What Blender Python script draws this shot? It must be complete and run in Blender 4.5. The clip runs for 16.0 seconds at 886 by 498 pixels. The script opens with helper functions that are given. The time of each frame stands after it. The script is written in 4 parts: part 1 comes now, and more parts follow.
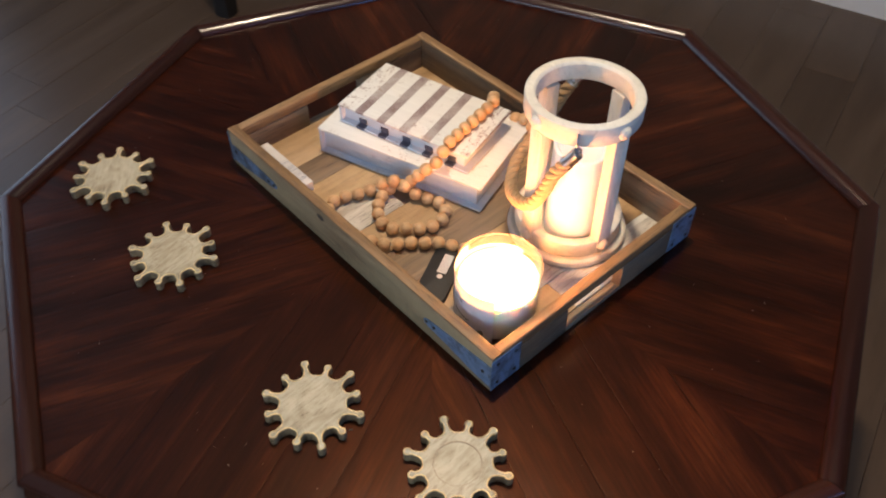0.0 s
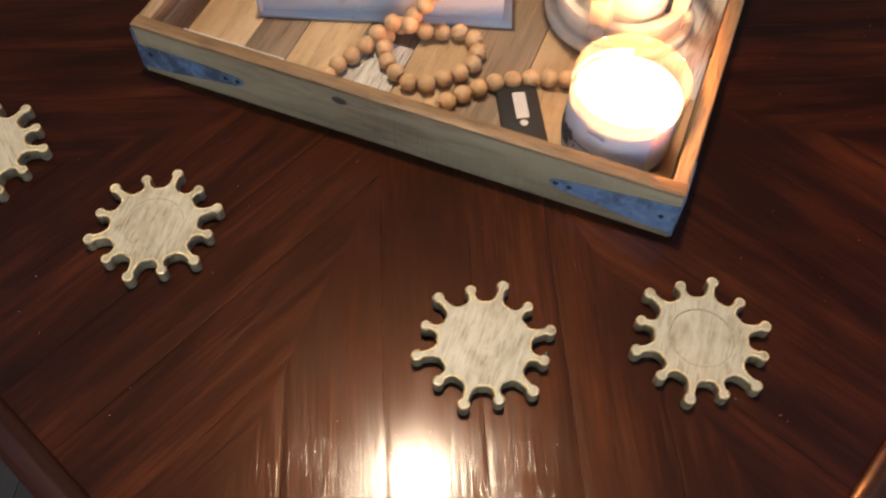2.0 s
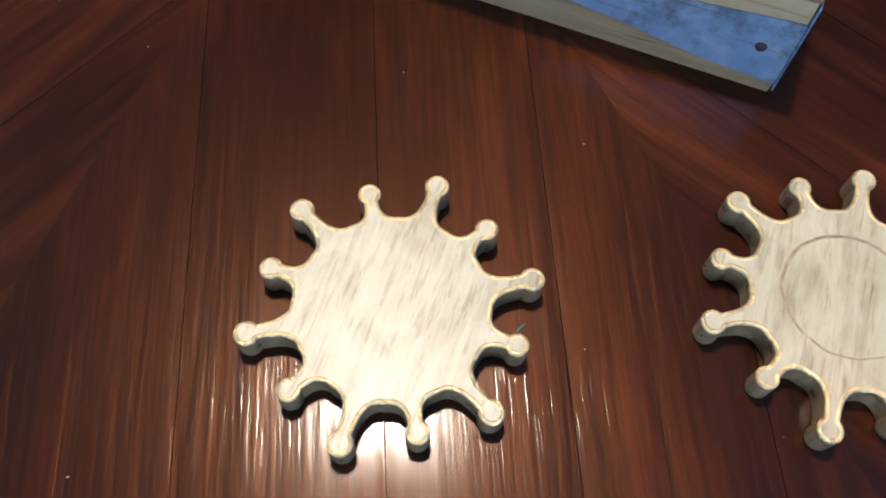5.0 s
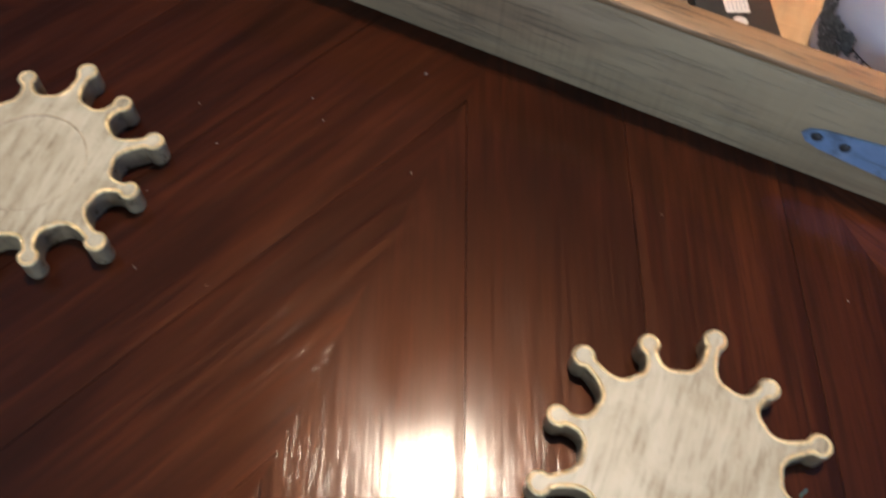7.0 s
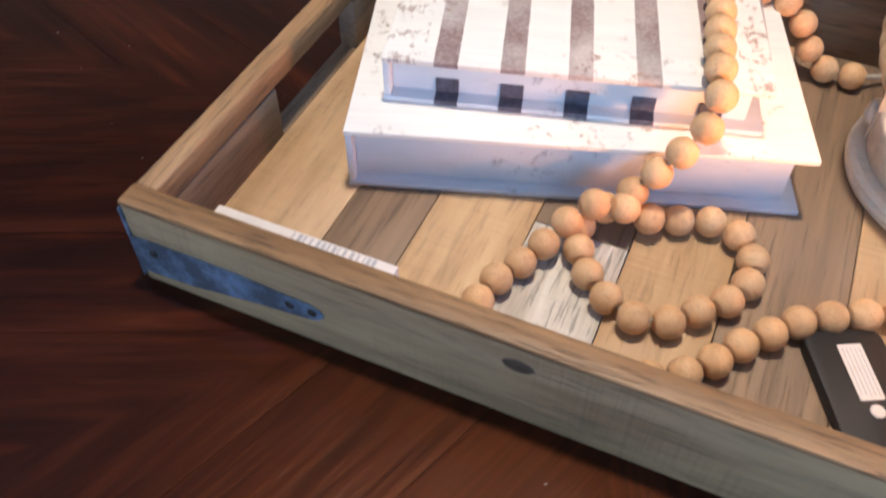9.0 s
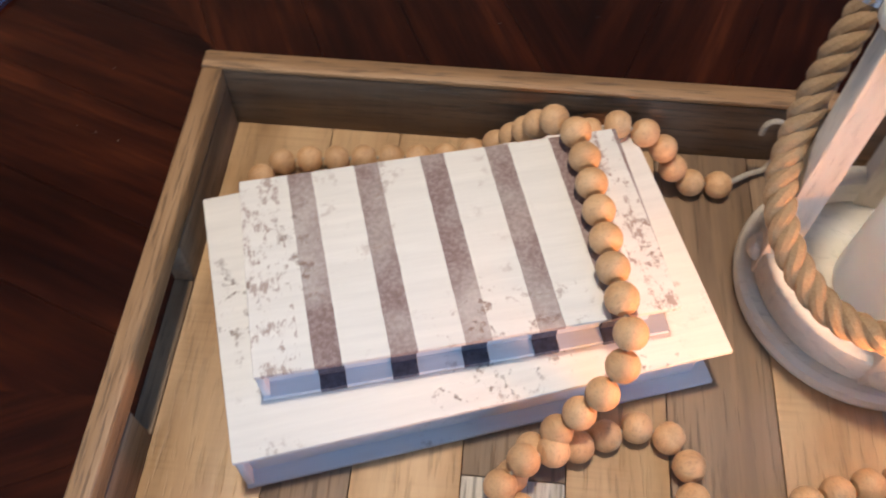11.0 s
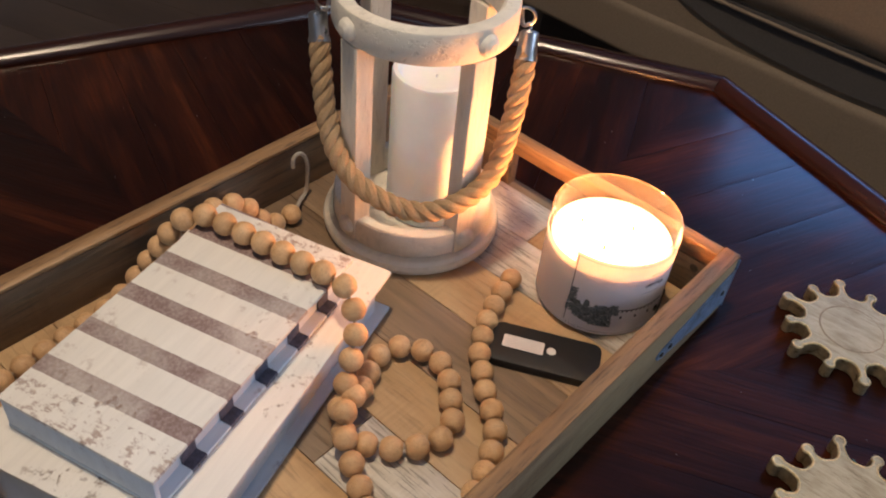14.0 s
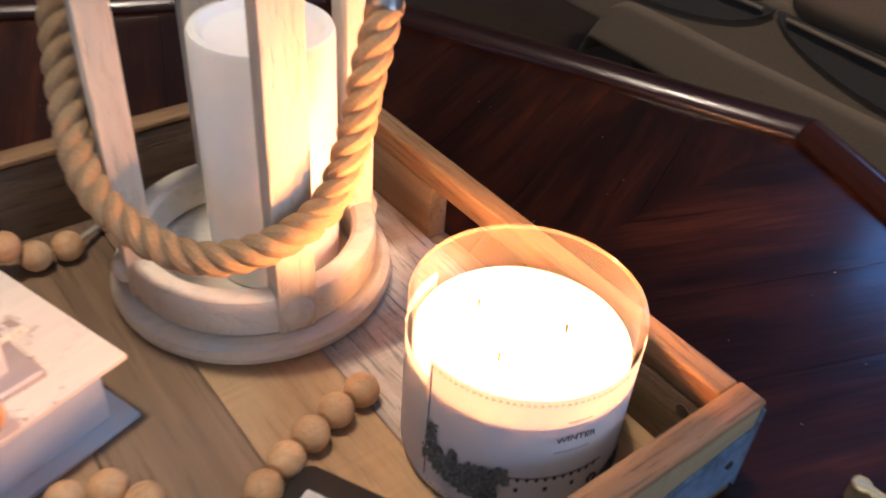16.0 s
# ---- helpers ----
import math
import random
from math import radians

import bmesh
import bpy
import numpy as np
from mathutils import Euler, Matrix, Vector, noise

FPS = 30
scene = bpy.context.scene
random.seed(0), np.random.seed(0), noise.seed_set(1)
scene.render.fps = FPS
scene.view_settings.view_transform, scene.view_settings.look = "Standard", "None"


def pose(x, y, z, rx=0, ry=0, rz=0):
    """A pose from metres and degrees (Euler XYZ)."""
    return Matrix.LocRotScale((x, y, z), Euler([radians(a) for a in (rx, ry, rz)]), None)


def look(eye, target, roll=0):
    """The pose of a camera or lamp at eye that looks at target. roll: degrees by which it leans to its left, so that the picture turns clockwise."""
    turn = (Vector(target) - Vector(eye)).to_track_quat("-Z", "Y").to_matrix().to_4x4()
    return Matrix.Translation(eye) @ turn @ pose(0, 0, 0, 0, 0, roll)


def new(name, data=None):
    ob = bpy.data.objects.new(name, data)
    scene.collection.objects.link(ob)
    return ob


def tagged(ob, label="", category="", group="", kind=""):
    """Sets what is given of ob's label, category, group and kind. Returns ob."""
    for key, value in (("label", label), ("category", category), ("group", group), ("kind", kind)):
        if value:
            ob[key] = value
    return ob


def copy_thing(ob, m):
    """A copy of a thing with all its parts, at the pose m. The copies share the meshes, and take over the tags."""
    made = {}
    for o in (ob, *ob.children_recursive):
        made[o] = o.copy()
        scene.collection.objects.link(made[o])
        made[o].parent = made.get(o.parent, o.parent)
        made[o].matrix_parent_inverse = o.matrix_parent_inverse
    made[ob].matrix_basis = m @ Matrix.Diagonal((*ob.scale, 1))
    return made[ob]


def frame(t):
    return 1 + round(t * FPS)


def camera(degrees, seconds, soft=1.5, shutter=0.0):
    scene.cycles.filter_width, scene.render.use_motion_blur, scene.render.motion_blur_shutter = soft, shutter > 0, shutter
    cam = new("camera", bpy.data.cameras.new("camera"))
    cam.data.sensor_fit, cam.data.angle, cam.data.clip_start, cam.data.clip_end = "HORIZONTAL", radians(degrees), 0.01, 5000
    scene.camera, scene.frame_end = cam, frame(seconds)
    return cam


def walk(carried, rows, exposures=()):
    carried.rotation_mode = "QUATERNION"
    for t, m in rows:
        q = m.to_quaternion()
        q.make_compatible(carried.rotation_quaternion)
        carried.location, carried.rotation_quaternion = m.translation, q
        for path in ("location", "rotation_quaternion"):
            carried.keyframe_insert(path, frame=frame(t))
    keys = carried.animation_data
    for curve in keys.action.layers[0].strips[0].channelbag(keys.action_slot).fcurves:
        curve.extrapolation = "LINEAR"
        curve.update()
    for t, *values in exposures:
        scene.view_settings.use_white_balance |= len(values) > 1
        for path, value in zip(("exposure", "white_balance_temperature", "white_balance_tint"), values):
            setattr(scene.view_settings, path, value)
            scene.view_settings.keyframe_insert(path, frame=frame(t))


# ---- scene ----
# ---- camera ----
CEILING_W, SOUTH_W, EAST_W, WEST_W, FLAME_W, DIFFUSER = 29.0, 34.0, 18.0, 8.0, 1.55, 9.0
EXPOSURES = [(0.0, 0.12, 6100, 13), (1.5, 0.24, 6150, 13), (3.0, 0.40, 6050, 12), (5.3, 0.78, 5300, 10), (6.4, 0.68, 5600, 13), (7.1, 0.38, 5650, 14), (7.6, 0.68, 5600, 14), (8.2, 0.92, 5500, 15), (9.2, 0.38, 5400, 15), (11.3, 0.03, 5500, 14), (12.5, -0.45, 5950, 15), (14.5, -0.21, 6180, 16), (15.5, -0.12, 6020, 16), (16.0, -0.25, 5600, 15)]
LABEL_A, LABEL_B = 180.5, 310.0
THREAD_A, THREAD_M, THREAD_B = (-0.0630, -0.1410, 0.4604), (-0.0622, -0.1392, 0.4612), (-0.0610, -0.1370, 0.4604)
cam = camera(54.64, 16.0, 2.0, 0.4)
PATH = [
    (0, (0.3466, -0.3789, 1.2319), (0.0425, -0.1057, 0.7927), -0.05),
    (0.5, (0.2215, -0.3950, 1.1926), (-0.0236, -0.0913, 0.7369), -1.33),
    (1, (0.1027, -0.4157, 1.1467), (-0.0753, -0.1079, 0.6633), -1.26),
    (1.5, (0.0179, -0.4329, 1.0927), (-0.1207, -0.1232, 0.5978), -0.12),
    (2, (-0.0388, -0.4310, 1.0527), (-0.1501, -0.1308, 0.5453), 1.44),
    (2.5, (-0.0718, -0.3960, 0.9892), (-0.1707, -0.1120, 0.4700), 2.35),
    (3, (-0.0712, -0.3593, 0.9365), (-0.1550, -0.0864, 0.4088), 3.41),
    (5.3, (-0.0540, -0.2483, 0.7453), (-0.1384, 0.0000, 0.2056), 3.06),
    (5.5, (-0.0561, -0.2461, 0.7438), (-0.1428, 0.0059, 0.2063), 2.84),
    (6, (-0.0640, -0.2463, 0.7419), (-0.1539, 0.0129, 0.2083), 3.39),
    (6.5, (-0.0974, -0.2571, 0.7561), (-0.2022, -0.0021, 0.2231), 1.61),
    (7, (-0.1552, -0.2678, 0.7703), (-0.2692, 0.0044, 0.2479), 3.42),
    (7.5, (-0.1871, -0.2638, 0.7750), (-0.3343, 0.0243, 0.2697), 0.84),
    (8, (-0.2157, -0.2424, 0.7766), (-0.3653, 0.0636, 0.2827), 1.69),
    (8.5, (-0.2299, -0.2135, 0.7912), (-0.3881, 0.1169, 0.3160), 0.56),
    (9, (-0.2453, -0.1933, 0.8076), (-0.4031, 0.1643, 0.3524), 0.16),
    (9.2, (-0.2529, -0.1863, 0.8147), (-0.4070, 0.1799, 0.3651), 0.30),
    (11.3, (-0.3536, -0.0103, 0.8938), (-0.3194, 0.3003, 0.3816), 3.70),
    (11.5, (-0.3721, -0.0289, 0.8925), (-0.2887, 0.2985, 0.3967), 5.63),
    (12, (-0.3799, -0.0301, 0.9224), (-0.2366, 0.2962, 0.4397), 4.45),
    (12.5, (-0.3947, -0.0829, 0.9536), (-0.1930, 0.2419, 0.4911), 4.99),
    (13, (-0.4598, -0.0983, 0.9645), (-0.1859, 0.2022, 0.5232), 5.07),
    (13.5, (-0.5156, -0.0995, 0.9540), (-0.1833, 0.1698, 0.5332), 6.29),
    (14, (-0.5223, -0.1281, 0.9380), (-0.1747, 0.1465, 0.5333), 6.21),
    (14.5, (-0.5351, -0.1473, 0.9281), (-0.1859, 0.1389, 0.5330), 5.83),
    (15, (-0.4682, -0.1789, 0.8871), (-0.1320, 0.1431, 0.5086), 4.32),
    (15.5, (-0.3529, -0.1459, 0.8498), (-0.0322, 0.1909, 0.4707), 5.25),
    (16, (-0.2569, -0.0974, 0.7721), (0.0439, 0.2633, 0.3987), 4.66),
]
walk(cam, [(t, look(eye, target, roll)) for t, eye, target, roll in PATH], EXPOSURES)

# ---- world and large lights ----
world = bpy.data.worlds.new("world")
scene.world = world
world.use_nodes = True
wn = world.node_tree
sky = wn.nodes.new("ShaderNodeTexSky")
sky.sky_type = "NISHITA"
sky.sun_disc = False
sky.sun_elevation = radians(14)
sky.sun_rotation = radians(200)
wn.links.new(sky.outputs[0], wn.nodes["Background"].inputs[0])
wn.nodes["Background"].inputs[1].default_value = 0.12


def area_lamp(name, m, w, h, watts, color, shape="RECTANGLE"):
    d = bpy.data.lights.new(name, "AREA")
    d.shape, d.size, d.size_y, d.energy, d.color = shape, w, h, watts, color
    ob = new(name, d)
    ob.matrix_world = m
    return ob


def point_lamp(name, at, watts, color, radius):
    d = bpy.data.lights.new(name, "POINT")
    d.energy, d.color, d.shadow_soft_size = watts, color, radius
    ob = new(name, d)
    ob.location = at
    return ob


TOP = 0.46                       # height of the table's boards
RX = (-2.6, 2.3)                 # the room, in its own turned frame
RY = (-2.7, 1.83)
RZ = 2.45
ROOM = pose(0, 0, 0, 0, 0, 17)
LAMP_AT = (-0.37, 0.27, RZ - 0.09)
JAR = (-0.068, 0.0744)
area_lamp("ceiling_bulb_light", look(LAMP_AT, (LAMP_AT[0], LAMP_AT[1], 0)), 0.15, 0.15, CEILING_W, (1.0, 0.78, 0.51), "DISK")
area_lamp("window_light_south", ROOM @ look((-0.2, RY[0] + 0.02, 1.45), (-0.2, 3, 1.2)), 1.5, 1.3, SOUTH_W, (0.66, 0.82, 1.0))
area_lamp("window_light_east", ROOM @ look((RX[1] - 0.02, -0.46, 1.45), (-3, -0.46, 1.3)), 1.08, 0.9, EAST_W, (0.17, 0.44, 1.0))
area_lamp("window_light_west", ROOM @ look((RX[0] + 0.02, 0.3, 1.2), (3, 0.3, 1.0)), 1.4, 1.7, WEST_W, (0.60, 0.78, 1.0))
for fx, fy in ((-0.002, 0.0255), (0.019, -0.0064), (-0.015, -0.0034)):
    point_lamp("flame_light", (JAR[0] + fx, JAR[1] + fy, 0.543), FLAME_W, (1.0, 0.37, 0.095), 0.004)

# ---- materials ----


class Net:
    """A node material under construction."""

    def __init__(self, name):
        self.m = bpy.data.materials.new(name)
        self.m.use_nodes = True
        self.t = self.m.node_tree
        self.b = self.t.nodes["Principled BSDF"]

    def node(self, kind, **sockets):
        n = self.t.nodes.new(kind)
        for k, v in sockets.items():
            n.inputs[k].default_value = v
        return n

    def link(self, a, b):
        self.t.links.new(a, b)

    def coords(self, scale=(1, 1, 1), shift=True):
        tc = self.node("ShaderNodeTexCoord")
        mp = self.node("ShaderNodeMapping")
        mp.inputs["Scale"].default_value = scale
        if shift:
            oi = self.node("ShaderNodeObjectInfo")
            mu = self.node("ShaderNodeVectorMath")
            mu.operation = "MULTIPLY_ADD"
            self.link(oi.outputs["Random"], mu.inputs[0])
            mu.inputs[1].default_value = (3.7, 5.1, 2.3)
            self.link(tc.outputs["Object"], mu.inputs[2])
            self.link(mu.outputs[0], mp.inputs[0])
        else:
            self.link(tc.outputs["Object"], mp.inputs[0])
        return mp.outputs[0]

    def noise(self, vec, scale, detail=5, rough=0.55, distortion=0.0):
        n = self.node("ShaderNodeTexNoise", Scale=scale, Detail=detail, Roughness=rough, Distortion=distortion)
        self.link(vec, n.inputs["Vector"])
        return n.outputs[0]

    def ramp(self, fac, *stops):
        r = self.node("ShaderNodeValToRGB")
        e = r.color_ramp.elements
        while len(e) < len(stops):
            e.new(0.5)
        for el, (p, c) in zip(e, stops):
            el.position = p
            el.color = (*c, 1) if len(c) == 3 else c
        self.link(fac, r.inputs[0])
        return r.outputs[0]

    def mix(self, fac, a, b, blend="MIX"):
        n = self.node("ShaderNodeMix")
        n.data_type, n.blend_type = "RGBA", blend
        for s, v in ((n.inputs[0], fac), (n.inputs[6], a), (n.inputs[7], b)):
            if isinstance(v, (int, float)):
                s.default_value = v
            elif isinstance(v, tuple):
                s.default_value = (*v, 1)
            else:
                self.link(v, s)
        return n.outputs[2]

    def math(self, op, a, b=0.0):
        n = self.node("ShaderNodeMath")
        n.operation = op
        for s, v in zip(n.inputs, (a, b)):
            if isinstance(v, (int, float)):
                s.default_value = v
            else:
                self.link(v, s)
        return n.outputs[0]

    def random_tone(self, color, low, high):
        oi = self.node("ShaderNodeObjectInfo")
        mr = self.node("ShaderNodeMapRange")
        self.link(oi.outputs["Random"], mr.inputs[0])
        mr.inputs[3].default_value, mr.inputs[4].default_value = low, high
        hs = self.node("ShaderNodeHueSaturation")
        self.link(mr.outputs[0], hs.inputs["Value"])
        self.link(color, hs.inputs["Color"])
        return hs.outputs[0]

    def done(self, color=None, rough=0.5, metal=0.0, bump=None, height=0.001, coat=0.0, rough_map=None, ior=None):
        if color is not None:
            if isinstance(color, tuple):
                self.b.inputs["Base Color"].default_value = (*color, 1)
            else:
                self.link(color, self.b.inputs["Base Color"])
        self.b.inputs["Roughness"].default_value = rough
        self.b.inputs["Metallic"].default_value = metal
        if rough_map is not None:
            self.link(rough_map, self.b.inputs["Roughness"])
        if coat:
            self.b.inputs["Coat Weight"].default_value = coat
            self.b.inputs["Coat Roughness"].default_value = 0.12
        if ior:
            self.b.inputs["IOR"].default_value = ior
        if bump is not None:
            bn = self.node("ShaderNodeBump", Strength=1.0, Distance=height)
            self.link(bump, bn.inputs["Height"])
            self.link(bn.outputs[0], self.b.inputs["Normal"])
        return self.m


def wood(name, dark, mid, light, long=6.0, across=90.0, rough=0.5, height=0.0006, tones=(0.8, 1.2), pores=0.35, axis=0, coat=0.0, wash=None, saw=0.0):
    """Wood whose grain runs along the local axis."""
    n = Net(name)
    s = [across, across, across]
    s[axis] = long
    v = n.coords(tuple(s))
    broad = n.noise(v, 0.22, 4, 0.6, 0.8)
    grain = n.noise(v, 1.0, 6, 0.65, 0.3)
    fine = n.noise(v, 4.5, 3, 0.6)
    f = n.math("ADD", n.math("MULTIPLY", broad, 0.6), n.math("MULTIPLY", grain, 0.4))
    col = n.ramp(f, (0.34, dark), (0.5, mid), (0.66, light))
    pore = n.ramp(fine, (0.36, (0, 0, 0)), (0.46, (1, 1, 1)))
    col = n.mix(pores, col, n.mix(1.0, col, pore, "MULTIPLY"))
    if wash:
        patch = n.noise(n.coords((4, 16, 16)), 1.0, 6, 0.62)
        col = n.mix(n.math("MULTIPLY", n.ramp(patch, (0.38, (0, 0, 0)), (0.6, (1, 1, 1))), wash[1]), col, wash[0])
    if saw:
        # faint saw marks across the grain, in patches
        marks = n.noise(n.coords((420, 9, 9)), 1.0, 3, 0.6, 0.4)
        where = n.ramp(n.noise(n.coords((14, 20, 20)), 1.0, 3, 0.6), (0.42, (0, 0, 0)), (0.62, (1, 1, 1)))
        cut = n.ramp(marks, (0.36, (0.55, 0.52, 0.48)), (0.56, (1.12, 1.12, 1.1)))
        col = n.mix(n.math("MULTIPLY", where, saw), col, n.mix(1.0, col, cut, "MULTIPLY"))
    col = n.random_tone(col, *tones)
    r = n.math("ADD", n.math("MULTIPLY", grain, 0.25), rough - 0.12)
    h = n.math("ADD", n.math("MULTIPLY", pore, 0.5), grain)
    return n.done(col, rough, 0, h, height, coat, r)


def table_wood():
    """Dark polished boards: soft red brown streaks along x, fine long grain lines, uneven polish."""
    n = Net("mahogany_board")
    wide = n.noise(n.coords((2.0, 13, 13), False), 1.0, 4, 0.6, 0.8)
    streak = n.noise(n.coords((5, 60, 60), False), 1.0, 5, 0.6, 0.6)
    blotch = n.noise(n.coords((7, 15, 15), False), 1.0, 5, 0.6, 1.2)
    polish = n.noise(n.coords((9, 24, 24), False), 1.0, 4, 0.65, 0.5)
    lines = n.noise(n.coords((16, 330, 330), False), 1.0, 3, 0.6, 0.25)
    pore = n.ramp(n.noise(n.coords((30, 900, 900), False), 1.0, 2, 0.5), (0.33, (0, 0, 0)), (0.45, (1, 1, 1)))
    f = n.math("ADD", n.math("MULTIPLY", wide, 0.50), n.math("ADD", n.math("MULTIPLY", streak, 0.30), n.math("MULTIPLY", blotch, 0.20)))
    col = n.ramp(f, (0.38, (0.0045, 0.0009, 0.0004)), (0.475, (0.0125, 0.0021, 0.0007)), (0.55, (0.0265, 0.0052, 0.0014)), (0.64, (0.057, 0.0130, 0.0034)))
    col = n.mix(0.35, col, n.mix(1.0, col, pore, "MULTIPLY"))
    col = n.mix(0.5, col, n.mix(1.0, col, n.ramp(lines, (0.36, (0.30, 0.27, 0.25)), (0.50, (1, 1, 1)), (0.64, (1.7, 1.6, 1.5))), "MULTIPLY"))
    col = n.random_tone(col, 0.92, 1.08)
    # warm rough gloss of the figured wood below, clear polish above
    n.b.inputs["Specular IOR Level"].default_value = 0.22
    n.b.inputs["Specular Tint"].default_value = (1.0, 0.36, 0.14, 1)
    n.b.inputs["Coat Weight"].default_value = 0.52
    n.b.inputs["Coat IOR"].default_value = 1.45
    n.link(n.math("ADD", n.math("MULTIPLY", polish, 0.20), 0.035), n.b.inputs["Coat Roughness"])
    fine = n.node("ShaderNodeBump", Strength=1.0, Distance=0.00010)
    low = n.math("ADD", n.math("MULTIPLY", streak, 0.35), n.math("MULTIPLY", polish, 0.6))
    n.link(n.math("ADD", n.math("ADD", n.math("MULTIPLY", pore, 0.16), n.math("MULTIPLY", lines, 0.50)), low), fine.inputs["Height"])
    n.link(fine.outputs[0], n.b.inputs["Coat Normal"])
    r = n.math("ADD", n.math("MULTIPLY", wide, 0.25), 0.25)
    return n.done(col, 0.36, 0, n.math("ADD", n.math("ADD", streak, wide), n.math("MULTIPLY", lines, 0.25)), 0.0006, 0.0, r)


M_TABLE = table_wood()
M_EDGE = wood("mahogany_moulding", (0.012, 0.0030, 0.0016), (0.025, 0.0062, 0.0030), (0.046, 0.012, 0.0056), 4.0, 70.0, 0.22, 0.0001, (0.9, 1.1), 0.2)
M_FLOORBOARD = wood("brown_floorboard", (0.048, 0.029, 0.018), (0.068, 0.043, 0.028), (0.092, 0.060, 0.040), 2.5, 24.0, 0.36, 0.0001, (0.95, 1.05), 0.1)
M_TRAYWALL = wood("aged_tray_wood", (0.10, 0.064, 0.032), (0.23, 0.150, 0.077), (0.36, 0.25, 0.138), 7.0, 100.0, 0.55, 0.0006, (0.95, 1.05), 0.32, wash=((0.48, 0.36, 0.19), 0.5), saw=0.35)
M_TRAYBACK = wood("weathered_tray_wood", (0.055, 0.030, 0.016), (0.16, 0.097, 0.051), (0.29, 0.195, 0.11), 6.0, 95.0, 0.62, 0.0006, (0.9, 1.1), 0.5, wash=((0.25, 0.24, 0.19), 0.3), saw=0.2)
M_TRAYRIM = wood("tray_rim_wood", (0.12, 0.062, 0.025), (0.24, 0.135, 0.057), (0.37, 0.225, 0.108), 9.0, 150.0, 0.5, 0.0005, (0.9, 1.1), 0.45)
M_TRAYFLOOR = wood("tray_floor_board", (0.21, 0.122, 0.055), (0.37, 0.228, 0.108), (0.51, 0.345, 0.182), 7.0, 75.0, 0.5, 0.0005, (0.85, 1.12), 0.25, wash=((0.55, 0.39, 0.215), 0.6), saw=0.25)
M_TRAYDARK = wood("tray_floor_board_brown", (0.075, 0.047, 0.029), (0.17, 0.108, 0.060), (0.30, 0.20, 0.115), 5.0, 110.0, 0.55, 0.0005, (0.85, 1.15), 0.45, wash=((0.27, 0.19, 0.12), 0.4))
M_TRAYWHITE = wood("tray_floor_board_whitewashed", (0.30, 0.25, 0.19), (0.58, 0.54, 0.47), (0.76, 0.74, 0.68), 9.0, 120.0, 0.65, 0.0006, (0.95, 1.05), 0.45, saw=0.25)
M_BEAD = wood("natural_bead_wood", (0.47, 0.265, 0.115), (0.58, 0.355, 0.170), (0.65, 0.425, 0.225), 60.0, 260.0, 0.55, 0.0002, (0.9, 1.08), 0.2)
M_LANTERN = wood("whitewashed_lantern_wood", (0.52, 0.45, 0.35), (0.69, 0.62, 0.51), (0.79, 0.73, 0.63), 14.0, 70.0, 0.7, 0.0005, (0.96, 1.04), 0.10, axis=2)
M_LANTERN_RING = wood("whitewashed_ring_wood", (0.50, 0.44, 0.35), (0.68, 0.62, 0.51), (0.79, 0.73, 0.63), 22.0, 45.0, 0.7, 0.0005, (0.96, 1.04), 0.10, wash=((0.60, 0.62, 0.55), 0.3))


def plain(name, color, rough=0.5, metal=0.0, scale=60.0, spread=0.15, height=0.0002, coat=0.0):
    n = Net(name)
    f = n.noise(n.coords(), scale, 5, 0.6)
    low = tuple(c * (1 - spread) for c in color)
    high = tuple(min(1, c * (1 + spread)) for c in color)
    r = n.math("ADD", n.math("MULTIPLY", f, 0.2), rough - 0.1)
    return n.done(n.ramp(f, (0.3, low), (0.7, high)), rough, metal, f, height, coat, r)


M_WALL = plain("painted_wall", (0.20, 0.175, 0.145), 0.85, 0, 9.0, 0.04)
M_CEIL = plain("white_ceiling_paint", (0.78, 0.77, 0.74), 0.9, 0, 30.0, 0.04)
M_WHITE = plain("white_gloss_paint", (0.78, 0.77, 0.75), 0.4, 0, 20.0, 0.03)
M_SOFA = plain("taupe_sofa_fabric", (0.215, 0.165, 0.115), 0.95, 0, 260.0, 0.10, 0.0005)
M_SOFADARK = plain("charcoal_sofa_fabric", (0.075, 0.067, 0.062), 0.9, 0, 240.0, 0.12, 0.0005)
M_BLACK = plain("black_plastic", (0.005, 0.005, 0.0055), 0.6, 0, 600.0, 0.2, 0.0001)
M_LEG = plain("black_painted_wood", (0.012, 0.011, 0.011), 0.4)
def worn_gilt():
    """Gold leaf rubbed through to pale wood in patches."""
    n = Net("worn_gilt_edge")
    v = n.coords()
    rub = n.ramp(n.noise(v, 190.0, 5, 0.7), (0.28, (0, 0, 0)), (0.38, (1, 1, 1)))
    tone = n.noise(v, 420.0, 4, 0.6)
    col = n.mix(rub, n.ramp(tone, (0.3, (0.26, 0.19, 0.11)), (0.7, (0.46, 0.37, 0.24))), n.ramp(tone, (0.3, (0.74, 0.53, 0.25)), (0.7, (0.97, 0.77, 0.42))))
    n.link(n.math("MULTIPLY", rub, 0.9), n.b.inputs["Metallic"])
    return n.done(col, 0.36, 0.0, tone, 0.0016)


